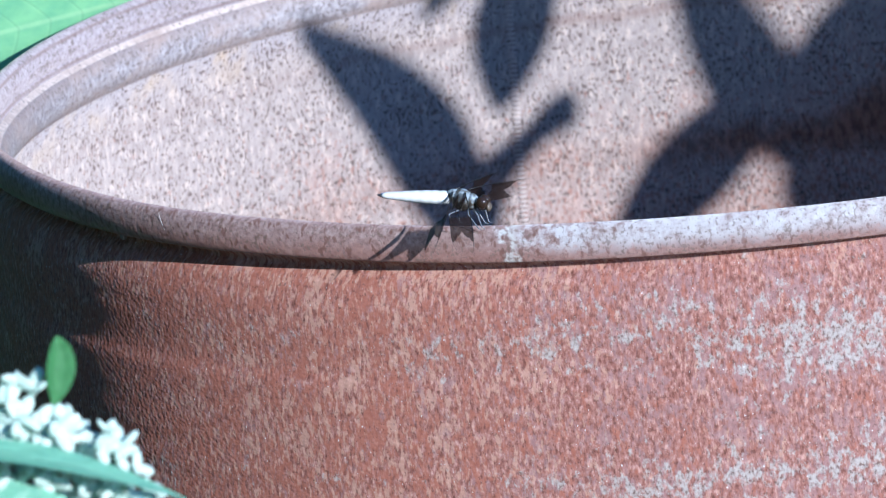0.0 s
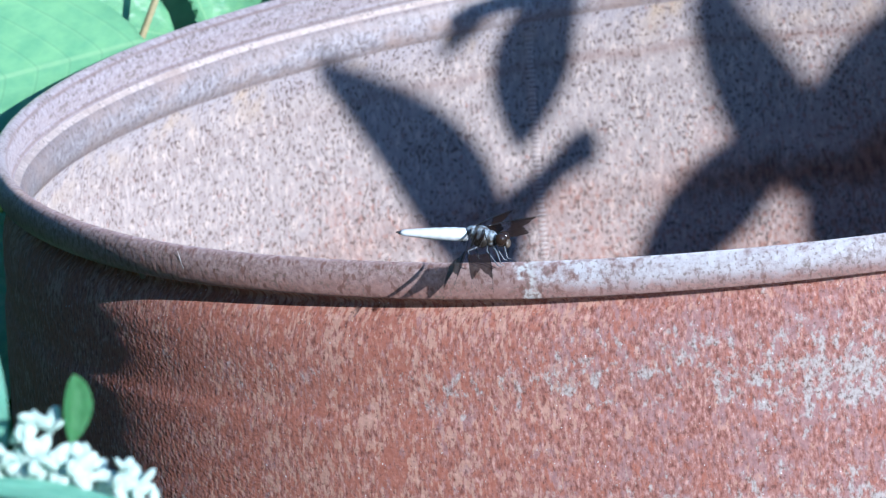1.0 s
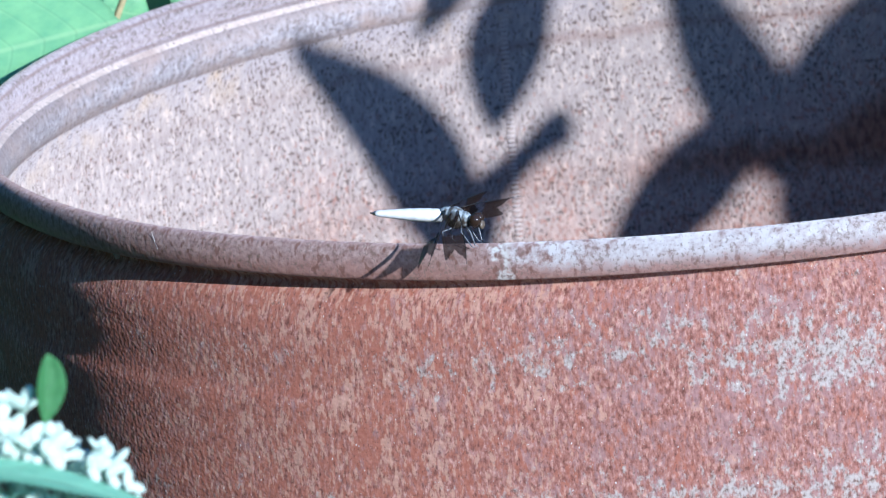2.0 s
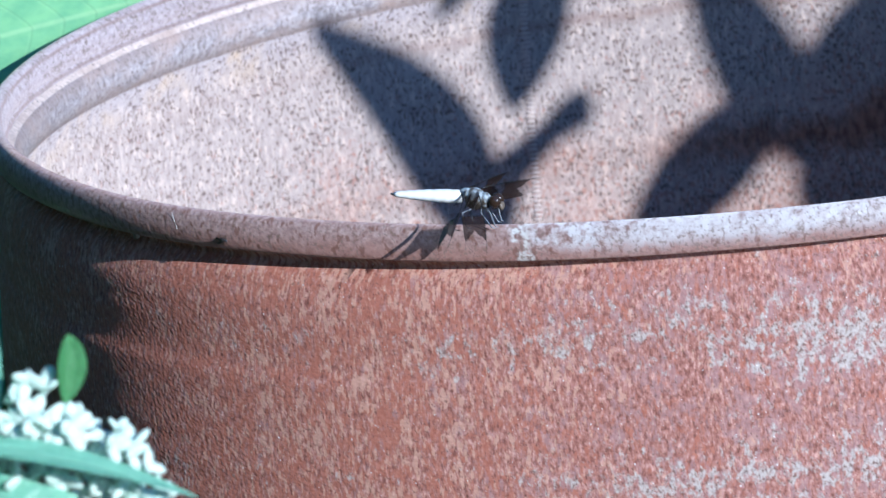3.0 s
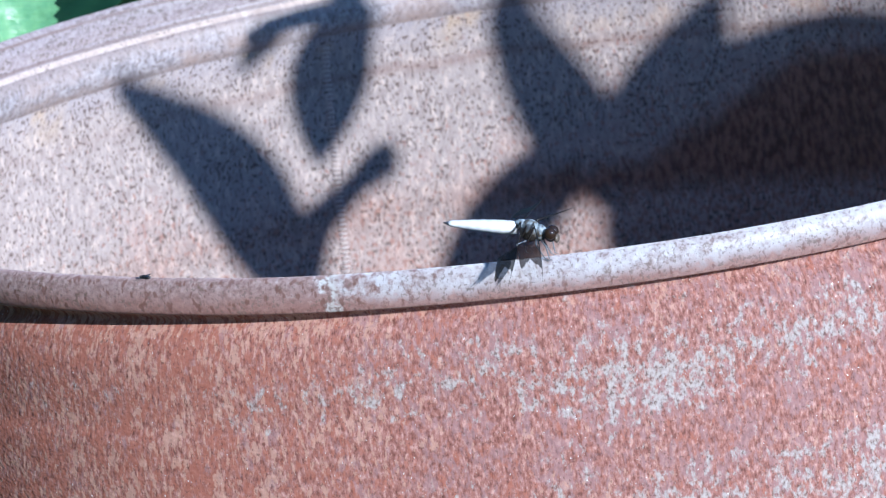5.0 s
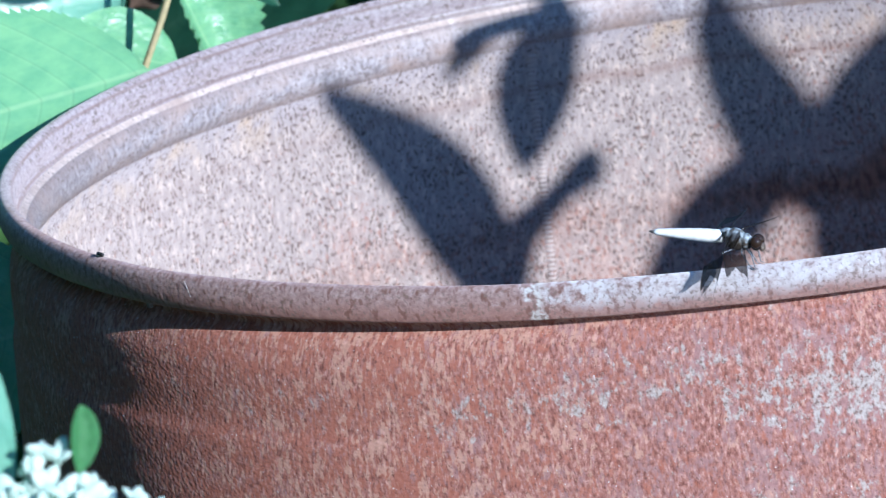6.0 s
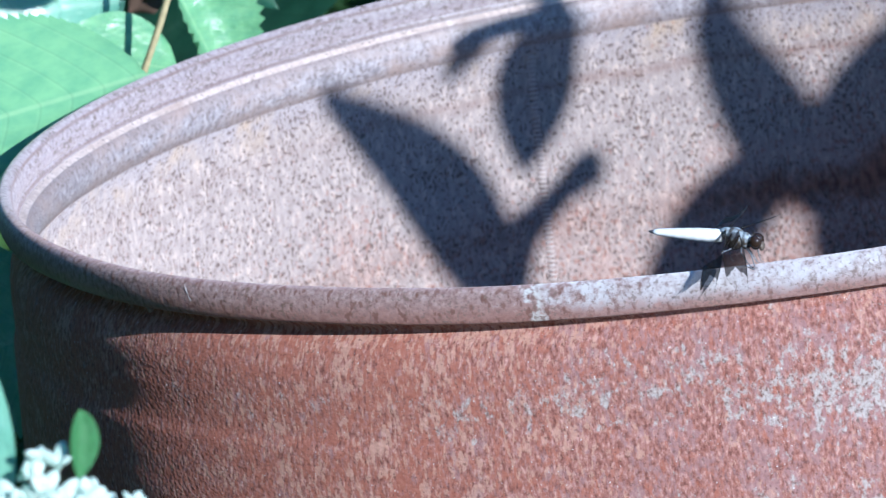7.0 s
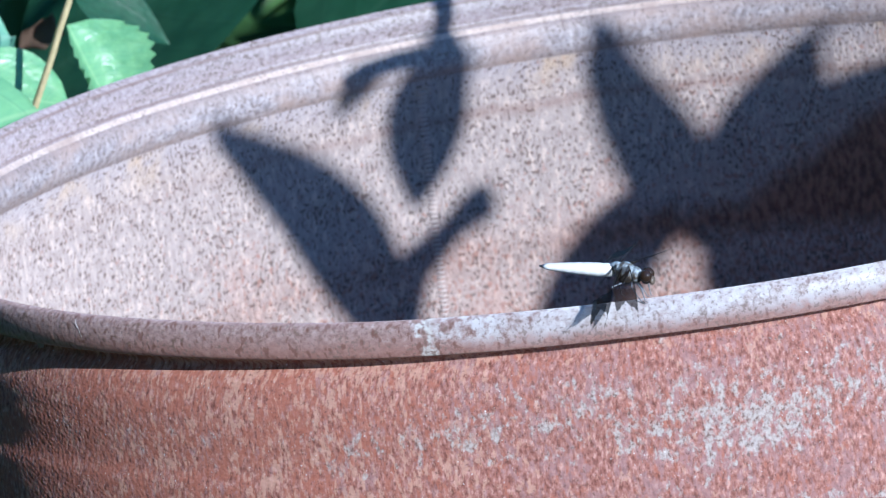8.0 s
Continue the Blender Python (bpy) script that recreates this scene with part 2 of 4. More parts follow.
def rim_metal():
    n = Nodes("rim_metal")
    fine = n.noise(n.uv(0.8, 0.8, 1), 520, 3, 0.6)
    blot = n.noise(n.uv(0.8, 0.8, 1), 260, 4, 0.6)
    cloud = n.noise(n.uv(0.7, 1, 1), 70, 3, 0.55)
    base = n.ramp(fine, (0.32, (0.19, 0.105, 0.092)), (0.47, (0.28, 0.18, 0.165)), (0.58, (0.335, 0.235, 0.22)), (0.70, (0.43, 0.325, 0.305)))
    u, v, _ = n.xy(n.uv())
    base = n.mix(n.ramp(n.math("ADD", n.math("MULTIPLY", v, 10.0), n.math("MULTIPLY", n.math("SUBTRACT", blot, 0.5), 0.12)), (0.12, 0.0), (0.19, 0.7)), base, n.mix(fine, (0.17, 0.075, 0.06), (0.42, 0.22, 0.18)))
    # bare zinc from a ragged edge onwards on the near side, and all along the far side
    near = n.ramp(n.math("ADD", n.math("MULTIPLY", n.math("ADD", u, 0.0865), 22.0), n.math("MULTIPLY", n.math("SUBTRACT", blot, 0.5), 3.0)), (0.0, 0.12), (0.6, 1.0))
    edge = n.ramp(n.math("ADD", n.math("MULTIPLY", v, 10.0), n.math("MULTIPLY", n.math("SUBTRACT", blot, 0.5), 0.12)), (0.165, 1.0), (0.21, 0.1))
    far = n.ramp(n.math("MULTIPLY", n.math("ADD", u, 0.36), -20.0), (0.0, 0.0), (1.0, 0.9))
    patch = n.ramp(n.math("ADD", n.math("MULTIPLY", blot, 0.7), n.math("MULTIPLY", cloud, 0.5)), (0.45, 0.35), (0.66, 1.0))
    cover = n.math("MULTIPLY", n.math("MULTIPLY", near, patch), edge)
    base = n.mix(n.math("MULTIPLY", cover, 0.9), base, (0.57, 0.565, 0.59))
    base = n.mix(far, base, n.mix(n.ramp(fine, (0.38, 0.0), (0.62, 1.0)), (0.31, 0.265, 0.285), (0.43, 0.385, 0.41)))
    base = n.mix(n.ramp(blot, (0.31, 0.65), (0.40, 0.0)), base, (0.16, 0.115, 0.09))
    dab = n.math("ABSOLUTE", n.math("ADD", n.math("ADD", u, 0.0838), n.math("MULTIPLY", n.math("SUBTRACT", blot, 0.5), 0.022)))
    base = n.mix(n.math("MULTIPLY", n.ramp(n.math("MULTIPLY", dab, 100.0), (0.06, 0.6), (0.36, 0.0)), n.ramp(fine, (0.36, 0.2), (0.5, 1.0))), base, (0.64, 0.68, 0.67))
    pits = n.noise(n.uv(1, 0.75, 1), 850, 2, 0.5)
    base = n.mix(n.ramp(n.math("ADD", pits, n.math("MULTIPLY", n.math("SUBTRACT", cloud, 0.5), 0.4)), (0.36, 0.6), (0.42, 0.0)), base, (0.18, 0.135, 0.115))
    flecks = n.noise(n.uv(0.75, 0.8, 1, 6.0), 560, 1.5, 0.5)
    base = n.mix(n.math("MULTIPLY", far, n.ramp(n.math("ADD", flecks, n.math("MULTIPLY", n.math("SUBTRACT", cloud, 0.5), 0.25)), (0.36, 0.75), (0.415, 0.0))), base, (0.15, 0.115, 0.10))
    dashes = n.noise(n.uv(1, 0.55, 1, 4.0), 430, 2, 0.5)
    base = n.mix(n.math("MULTIPLY", n.math("SUBTRACT", 1.0, n.math("MAXIMUM", far, n.math("MULTIPLY", cover, 0.8))), n.ramp(dashes, (0.36, 0.75), (0.43, 0.0))), base, (0.16, 0.075, 0.06))
    # a rust-brown line along the inner face of the roll paints the crease's shade
    line = n.math("ABSOLUTE", n.math("SUBTRACT", n.math("ADD", v, n.math("MULTIPLY", n.math("SUBTRACT", cloud, 0.5), 0.0012)), 0.0044))
    base = n.mix(n.math("MULTIPLY", n.ramp(n.math("MULTIPLY", line, 1000.0), (0.2, 0.75), (1.3, 0.0)), n.ramp(cloud, (0.36, 0.5), (0.55, 1.0))), base, (0.21, 0.14, 0.125))
    n.bump(n.math("ADD", fine, blot), 0.35, 0.0006)
    return n.set(Base_Color=base, Roughness=0.48, Specular_IOR_Level=0.5, Diffuse_Roughness=1.0)


def leaf_green(name, colour, deep, shine=0.45, ripple=0.25):
    n = Nodes(name)
    t, side, _ = n.xy(n.uv())
    away = n.math("ABSOLUTE", side)
    rib = n.ramp(away, (0.012, 1.0), (0.035, 0.0))
    phase = n.math("FRACT", n.math("MULTIPLY", n.math("SUBTRACT", t, n.math("MULTIPLY", n.math("POWER", away, 1.25), 0.30)), 9.0))
    vein = n.ramp(n.math("ABSOLUTE", n.math("SUBTRACT", phase, 0.5)), (0.02, 1.0), (0.06, 0.0))
    blotch = n.noise(n.uv(1, 0.5, 1), 9, 4, 0.6)
    grain = n.noise(n.uv(1, 0.5, 1), 60, 3, 0.6)
    base = n.mix(n.ramp(blotch, (0.35, 0.0), (0.65, 1.0)), deep, colour)
    base = n.mix(n.math("MULTIPLY", n.math("MAXIMUM", rib, n.math("MULTIPLY", vein, 0.25)), 0.3), base, (min(colour[0] * 2.0, 1), min(colour[1] * 1.35, 1), min(colour[2] * 1.5, 1)))
    seam = n.ramp(n.math("ABSOLUTE", n.math("SUBTRACT", phase, 0.42)), (0.015, 0.2), (0.05, 0.0))
    base = n.mix(seam, base, tuple(c * 0.55 for c in deep))
    swell = n.noise(n.uv(1, 0.4, 1, 2.0), 7, 3, 0.5)
    n.bump(n.math("ADD", n.math("ADD", n.math("MULTIPLY", grain, 0.3), n.math("MULTIPLY", swell, 12.0 * ripple)), n.math("MULTIPLY", n.math("MAXIMUM", rib, vein), -0.12)), 0.4, 0.0006)
    n.set(Base_Color=base, Roughness=n.ramp(swell, (0.35, shine * 1.5), (0.6, shine * 0.8)), Specular_IOR_Level=0.5)
    trans = n.add("ShaderNodeBsdfTranslucent")
    n.link(base, trans.inputs[0])
    blend = n.add("ShaderNodeMixShader")
    blend.inputs[0].default_value = 0.3
    n.link(n.bsdf.outputs[0], blend.inputs[1])
    n.link(trans.outputs[0], blend.inputs[2])
    n.link(blend.outputs[0], n.out.inputs[0])
    return n.mat


def plain(name, colour, rough=0.6, scale=300, vary=0.35, metal=0.0, bump=0.0003):
    n = Nodes(name)
    grain = n.noise(n.obj(), scale, 3, 0.6)
    base = n.mix(grain, tuple(c * (1 - vary) for c in colour), tuple(min(c * (1 + vary), 1) for c in colour))
    n.bump(grain, 0.4, bump)
    return n.set(Base_Color=base, Roughness=rough, Metallic=metal)


def wing_membrane():
    n = Nodes("wing_membrane")
    t, side, _ = n.xy(n.uv())
    wobble = n.math("MULTIPLY", n.math("SUBTRACT", n.noise(n.uv(1, 0.5, 1), 9, 2), 0.5), 0.16)
    along = n.math("ADD", t, wobble)
    # the outer border of the band runs out along both margins
    notch = n.math("MULTIPLY", n.math("ABSOLUTE", n.math("SUBTRACT", side, 0.5)), -0.30)
    band = n.math("MULTIPLY", n.ramp(along, (0.36, 0.0), (0.40, 1.0)), n.ramp(n.math("ADD", along, notch), (0.60, 1.0), (0.63, 0.0)))
    root = n.ramp(along, (0.12, 0.6), (0.17, 0.0))
    dark = n.math("MAXIMUM", band, root)
    cell = n.add("ShaderNodeTexVoronoi", feature="DISTANCE_TO_EDGE")
    n.link(n.uv(1, 0.25, 1), cell.inputs["Vector"])
    cell.inputs["Scale"].default_value = 28
    net = n.ramp(cell.outputs["Distance"], (0.03, 0.5), (0.07, 0.0))
    cover = n.math("MAXIMUM", n.math("MULTIPLY", dark, 0.86), n.math("MAXIMUM", n.math("MULTIPLY", net, 0.4), 0.05))
    n.set(Base_Color=(0.022, 0.014, 0.012), Roughness=0.5, Specular_IOR_Level=0.1)
    clear = n.add("ShaderNodeBsdfTransparent")
    blend = n.add("ShaderNodeMixShader")
    n.link(cover, blend.inputs[0])
    n.link(clear.outputs[0], blend.inputs[1])
    n.link(n.bsdf.outputs[0], blend.inputs[2])
    n.link(blend.outputs[0], n.out.inputs[0])
    return n.mat


RUST_OUT, RUST_IN, RIM = rust_outside(), rust_inside(), rim_metal()
NECK = neck_metal("neck_metal", (0.25, 0.22, 0.235), (0.50, 0.46, 0.485), 0.5, 0.0, 0.425, 0.7)
# pale strip: the highlight line of the groove is put into its colour
GROOVE = neck_metal("groove_highlight", (0.56, 0.45, 0.40), (0.74, 0.62, 0.56), 0.45, 0.0, 0.39)
WELD = neck_metal("weld_metal", (0.42, 0.36, 0.35), (0.62, 0.54, 0.52), 0.4, 0.0)
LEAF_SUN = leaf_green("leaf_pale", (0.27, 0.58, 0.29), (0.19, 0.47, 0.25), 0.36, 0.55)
# darker copy of the leaf green, with deep shade put into its colour
LEAF_SHADED = leaf_green("leaf_shaded", (0.035, 0.13, 0.07), (0.022, 0.09, 0.05), 0.5)
LEAF_MID = leaf_green("leaf_mid", (0.10, 0.30, 0.11), (0.07, 0.22, 0.08), 0.35)
LEAF_SMOOTH = leaf_green("leaf_smooth", (0.26, 0.56, 0.40), (0.20, 0.48, 0.34), 0.27, 0.8)
STEM = plain("stem_tan", (0.46, 0.40, 0.22), 0.7)
STEM_GREEN = plain("stem_green", (0.12, 0.22, 0.08), 0.6)
PETAL = plain("petal_white", (0.56, 0.70, 0.62), 0.6, 400, 0.15)
SOIL = plain("soil", (0.06, 0.045, 0.03), 0.95, 30, 0.5, bump=0.01)
DEAD = plain("leaf_withered", (0.17, 0.11, 0.08), 0.8, 120, 0.4, bump=0.001)
WEB = plain("spider_silk", (0.7, 0.7, 0.7), 0.4)
WHITE_BLOOM = plain("abdomen_white", (0.92, 0.93, 0.95), 0.55, 900, 0.04)


def thorax_bloom():
    n = Nodes("thorax_bluegrey")
    blot = n.noise(n.obj(1, 1, 0.7), 520, 3, 0.6)
    height = n.math("MULTIPLY", n.xy(n.obj())[2], 40.0)
    base = n.ramp(n.math("ADD", blot, height), (0.38, (0.020, 0.015, 0.011)), (0.47, (0.075, 0.062, 0.050)), (0.54, (0.125, 0.13, 0.13)), (0.62, (0.20, 0.235, 0.265)), (0.74, (0.36, 0.43, 0.48)))
    n.bump(n.noise(n.obj(), 1500, 2), 0.5, 0.0002)
    return n.set(Base_Color=base, Roughness=0.6)


BLUE_BLOOM = thorax_bloom()
CHITIN = plain("chitin_black", (0.02, 0.017, 0.015), 0.3, 900, 0.4)
# blue-grey instead of black: the sheen on the legs is in the colour
LEG_GREY = plain("leg_grey", (0.16, 0.175, 0.20), 0.3, 900, 0.4)
EYE_BROWN = plain("eye_brown", (0.03, 0.018, 0.013), 0.12, 2000, 0.3, bump=0.00002)
WING = wing_membrane()
FLY_BODY = plain("fly_body", (0.03, 0.028, 0.03), 0.4, 2000, 0.4)

# ---- mesh helpers ----


def part(name, bm, material, parent=None, label="", smooth=True):
    """Link a bmesh as one mesh object, under a thing or a part."""
    me = bpy.data.meshes.new(name)
    bm.to_mesh(me)
    bm.free()
    me.materials.append(material)
    if smooth:
        me.polygons.foreach_set("use_smooth", [True] * len(me.polygons))
    ob = new(name, me)
    ob.parent = parent
    if label:
        ob["label"] = label
    return ob


def thing(name, label, category, at=None, group="", kind=""):
    ob = new(name)
    if at is not None:
        ob.matrix_basis = at
    return tagged(ob, label, category, group, kind)


def lathe(profile, segments=256, wave=None):
    """Turn (radius, height) pairs round z; the map runs in metres round the wall, with its seam at +x."""
    bm = bmesh.new()
    layer = bm.loops.layers.uv.new("UVMap")
    rings = []
    for i in range(segments):
        a = 2 * math.pi * i / segments
        ring = []
        for r, z in profile:
            if wave:
                dr, dz = wave(a, z)
                r, z = r + dr, z + dz
            ring.append(bm.verts.new((r * math.cos(a), r * math.sin(a), z)))
        rings.append(ring)
    run = [0.0]
    for (r0, z0), (r1, z1) in zip(profile, profile[1:]):
        run.append(run[-1] + math.hypot(r1 - r0, z1 - z0))
    for i in range(segments):
        for j in range(len(profile) - 1):
            f = bm.faces.new((rings[i][j], rings[(i + 1) % segments][j], rings[(i + 1) % segments][j + 1], rings[i][j + 1]))
            for loop, (k, m) in zip(f.loops, ((i, j), (i + 1, j), (i + 1, j + 1), (i, j + 1))):
                a = 2 * math.pi * k / segments
                # zero faces the camera on the near side
                loop[layer].uv = ((a - 1.5 * math.pi) * 0.287, run[m])
    return bm


def tube(points, radii, sides=8, close=True):
    """A tube along points with a radius at each."""
    bm = bmesh.new()
    pts = [Vector(p) for p in points]
    rings = []
    for i, p in enumerate(pts):
        d = (pts[min(i + 1, len(pts) - 1)] - pts[max(i - 1, 0)]).normalized()
        x = d.cross(Vector((0.31, 0.17, 0.93))).normalized()
        y = d.cross(x)
        r = radii[i] if isinstance(radii, (list, tuple)) else radii
        rings.append([bm.verts.new(p + r * (math.cos(2 * math.pi * k / sides) * x + math.sin(2 * math.pi * k / sides) * y)) for k in range(sides)])
    for a, b in zip(rings, rings[1:]):
        for k in range(sides):
            bm.faces.new((a[k], a[(k + 1) % sides], b[(k + 1) % sides], b[k]))
    if close:
        bm.faces.new(rings[0][::-1])
        bm.faces.new(rings[-1])
    return bm


def ball(bm, centre, size, turn=(0, 0, 0), u=14, v=9):
    m = pose(*centre, *turn) @ Matrix.Diagonal((*size, 1))
    bmesh.ops.create_uvsphere(bm, u_segments=u, v_segments=v, radius=1.0, matrix=m)
    return bm


def leaf_mesh(length, width, widest=0.4, teeth=0, tooth=0.06, fold=0.18, droop=0.12, wave=0.02, seed=0, sharp=1.0, bend=0.0):
    """A leaf along +x from its base, upper face +z: folded on its midrib, drooping to its tip."""
    rng = random.Random(seed)
    steps = max(14, teeth * 2)
    phase = rng.uniform(0, 6)
    bm = bmesh.new()
    layer = bm.loops.layers.uv.new("UVMap")
    cols = (-1, -0.86, -0.5, 0, 0.5, 0.86, 1)
    grid = []
    p = math.log(0.5) / math.log(widest)
    for i in range(steps + 1):
        t = i / steps
        half = width / 2 * max(math.sin(math.pi * t ** p), 0) ** (0.8 if t ** p < 0.5 else sharp) + 0.0004
        row = []
        for c in cols:
            y = c * half + bend * length * math.sin(math.pi * t)
            x = t * length
            if teeth and abs(c) == 1 and 0 < t < 1:
                cut = tooth * (1 if i % 2 else -0.3) * rng.uniform(0.3, 1.4)
                y -= c * half * cut
                x -= cut * length * 0.12
            z = fold * abs(c * half) - droop * length * t * t + wave * width * math.sin(7 * t + phase + 2 * c) * abs(c)
            row.append((bm.verts.new((x, y, z)), (t, c * half / width * 2)))
        grid.append(row)
    for a, b in zip(grid, grid[1:]):
        for k in range(len(cols) - 1):
            f = bm.faces.new((a[k][0], b[k][0], b[k + 1][0], a[k + 1][0]))
            for loop, (vert, uv) in zip(f.loops, (a[k], b[k], b[k + 1], a[k + 1])):
                loop[layer].uv = uv
    return bm


def leaf_pose(base, tip, facing):
    """The pose that lays a leaf from base towards tip, with its upper face towards the vector facing."""
    base, x = Vector(base), (Vector(tip) - Vector(base)).normalized()
    z = Vector(facing)
    z = (z - z.dot(x) * x).normalized()
    return Matrix.Translation(base) @ Matrix((x, z.cross(x), z)).transposed().to_4x4()


def add_leaf(parent, base, tip, width, facing, material, label="", **shape):
    length = (Vector(tip) - Vector(base)).length
    ob = part("leaf", leaf_mesh(length, width, **shape), material, parent, label)
    ob.matrix_basis = leaf_pose(base, tip, facing)
    return ob


# ---- ground and far thicket ----
bm = bmesh.new()
bmesh.ops.create_grid(bm, x_segments=60, y_segments=60, size=60)
for vert in bm.verts:
    d = vert.co.to_2d().length
    vert.co.z = -0.002 + (0.25 * noise.noise(vert.co * 0.11) if d > 3 else 0)
ground = tagged(part("ground", bm, SOIL), "dark bare garden soil under the plants", "ground", kind="structure")

# ---- the drum ----
RIM_Z = 0.875


def drum():
    d = thing("rusty_drum", "open rusty steel drum with a rolled rim, standing on soil", "drum", pose(0, 0, RIM_Z))
    outer = [(0.2855, -0.0045), (0.2844, -0.0066), (0.2817, -0.0082), (0.2800, -0.0097), (0.2798, -0.0106), (0.2803, -0.0114), (0.2838, -0.0143), (0.2854, -0.0165), (0.2862, -0.0188), (0.2876, -0.0225), (0.2885, -0.0270), (0.2889, -0.0340), (0.2891, -0.047), (0.2895, -0.058),
             (0.2900, -0.068), (0.2905, -0.080), (0.2913, -0.097), (0.2922, -0.12), (0.2945, -0.2), (0.2945, -0.270), (0.2960, -0.280), (0.3000, -0.288),
             (0.3000, -0.296), (0.2960, -0.304), (0.2945, -0.314), (0.2945, -0.56), (0.2960, -0.568), (0.3, -0.576), (0.3, -0.584), (0.296, -0.592),
             (0.2945, -0.60), (0.2945, -0.86), (0.2975, -0.866), (0.2975, -0.8745), (0.292, -0.8745)]
    inner = [(0.2900, -0.860), (0.2910, -0.6), (0.2910, -0.2), (0.2903, -0.12), (0.2895, -0.097), (0.2889, -0.080), (0.2879, -0.057), (0.2862, -0.036), (0.2845, -0.0295), (0.2815, -0.0245)]
    neck = [(0.2815, -0.0245), (0.2796, -0.0215), (0.2783, -0.018), (0.2779, -0.0145), (0.2783, -0.0115), (0.2790, -0.0097), (0.2798, -0.0090)]
    groove = [(0.2798, -0.0090), (0.2803, -0.0086), (0.2810, -0.0080), (0.2819, -0.00745), (0.2823, -0.0072)]
    lip = [(0.2823, -0.0072), (0.2831, -0.0058), (0.2835, -0.0040), (0.2836, -0.0020)]

    def dents(a, z):
        p = Vector((2.2 * math.cos(a), 2.2 * math.sin(a), z * 9))
        return 0.0007 * noise.noise(p) + 0.0003 * noise.noise(p * 3.1), 0.0

    def ridges(a, z):
        dr, dz = dents(a, z)
        sway = 0.004 * noise.noise(Vector((1.6 * math.cos(a), 1.6 * math.sin(a), 7)))
        swell = max(0.0, 0.5 + noise.noise(Vector((2.5 * math.cos(a), 2.5 * math.sin(a), 30 * z))))
        if -0.12 < z < -0.022:
            dr += 0.00013 * swell * min(1.0, max(0.1, 0.6 + 1.6 * math.cos(a - radians(285)))) * math.sin(2 * math.pi * (z + sway) / 0.0125)
        dr += 0.0007 - 0.0007 * math.tanh((z + 0.0495 + 0.3 * sway) / 0.0022)
        return dr, dz

    def fine_profile(prof, step=0.006):
        out = [prof[0]]
        for p, q in zip(prof, prof[1:]):
            k = max(1, int(math.hypot(q[0] - p[0], q[1] - p[1]) / step))
            k = min(k, 16)
            out += [(p[0] + (q[0] - p[0]) * i / k, p[1] + (q[1] - p[1]) * i / k) for i in range(1, k + 1)]
        return out

    part("outer_wall", lathe(fine_profile(outer, 0.0015)[::-1], 256, ridges), RUST_OUT, d, "reddish-brown rusted outer wall with pale worn streaks")
    part("inner_wall", lathe(fine_profile(inner)[::-1], 256, dents), RUST_IN, d, "pitted greyish-pink rusted inner wall")
    part("neck", lathe(fine_profile(neck, 0.0015)[::-1], 256, dents), NECK, d, "blue-grey worn neck below the rim")
    part("inner_lip", lathe(lip[::-1], 256, dents), RIM, d)
    part("groove", lathe(groove[::-1], 256, dents), GROOVE, d, "groove under the rim with its bright highlight painted in")
    bead = []
    for k in range(29):
        c, v = -math.cos(2 * math.pi * k / 28), -math.sin(2 * math.pi * k / 28)
        square = 0.5 if v < 0 and c > 0 else 0.85
        bead.append((0.2861 + 0.0038 * math.copysign(abs(c) ** square, c), (0.0064 if v > 0 else 0.0065) * math.copysign(abs(v) ** 0.95, v)))
    part("rim", lathe(bead[::-1], 320, lambda a, z: (0.0004 * noise.noise(Vector((3 * math.cos(a), 3 * math.sin(a), 0))), 0.0005 * noise.noise(Vector((2.5 * math.cos(a), 2.5 * math.sin(a), 4))))), RIM, d, "rolled steel rim, brown rust turning to bare grey zinc")
    bm = bmesh.new()
    bmesh.ops.create_circle(bm, cap_ends=True, radius=0.292, segments=64, matrix=Matrix.Translation((0, 0, -0.86)))
    part("bottom", bm, RUST_IN, d)
    # the welded side seam: a row of small ripples
    bm = bmesh.new()
    for k in range(105):
        z = -0.030 - 0.0020 * k
        a = radians(90 + 18.3 + 0.0061 * k)
        r = np.interp(-z, [0.022, 0.036, 0.057, 0.08, 0.097, 0.12], [0.2815, 0.2862, 0.2879, 0.2889, 0.2895, 0.2903])
        ball(bm, (r * math.cos(a), r * math.sin(a), z), (0.0014, 0.0020, 0.0006), (0, 0, math.degrees(a)), 8, 5)
    part("weld_seam", bm, WELD, d, "thin rippled weld seam")
    tab = tube([(-0.2237, -0.1757, -0.0050), (-0.2242, -0.1762, -0.0072), (-0.2240, -0.1760, -0.0092)], [0.0011, 0.0013, 0.0009], 6)
    part("rim_tab", tab, NECK, d, "small pale weld tab under the rim")
    part("bristle", tube([(-0.2090, -0.2003, 0.0052), (-0.2085, -0.2012, 0.0030), (-0.2074, -0.2026, -0.0008)], [0.00005, 0.00009, 0.00005], 5), WEB, d, "fine pale scratch on the rim")
    return d


drum()


# ---- the dragonfly ----


def wing_shape(width, hind):
    """The leading edge and the chord of a wing at t along its length; the tip is broadly rounded."""
    lead = lambda t: 0.10 * width * math.sin(math.pi * t) - (0.25 * width * max(0, (t - 0.93) / 0.07) ** 2)
    if hind:
        chord = lambda t: width * (0.30 + 0.70 * min(1, t / 0.22) ** 0.6) * (1 - max(0, (t - 0.35) / 0.65) ** 3.2 * 0.72)
    else:
        chord = lambda t: width * (0.30 + 0.62 * min(1, t / 0.4) ** 0.8) * (1 - max(0, (t - 0.55) / 0.45) ** 3.2 * 0.66)
    return lead, chord


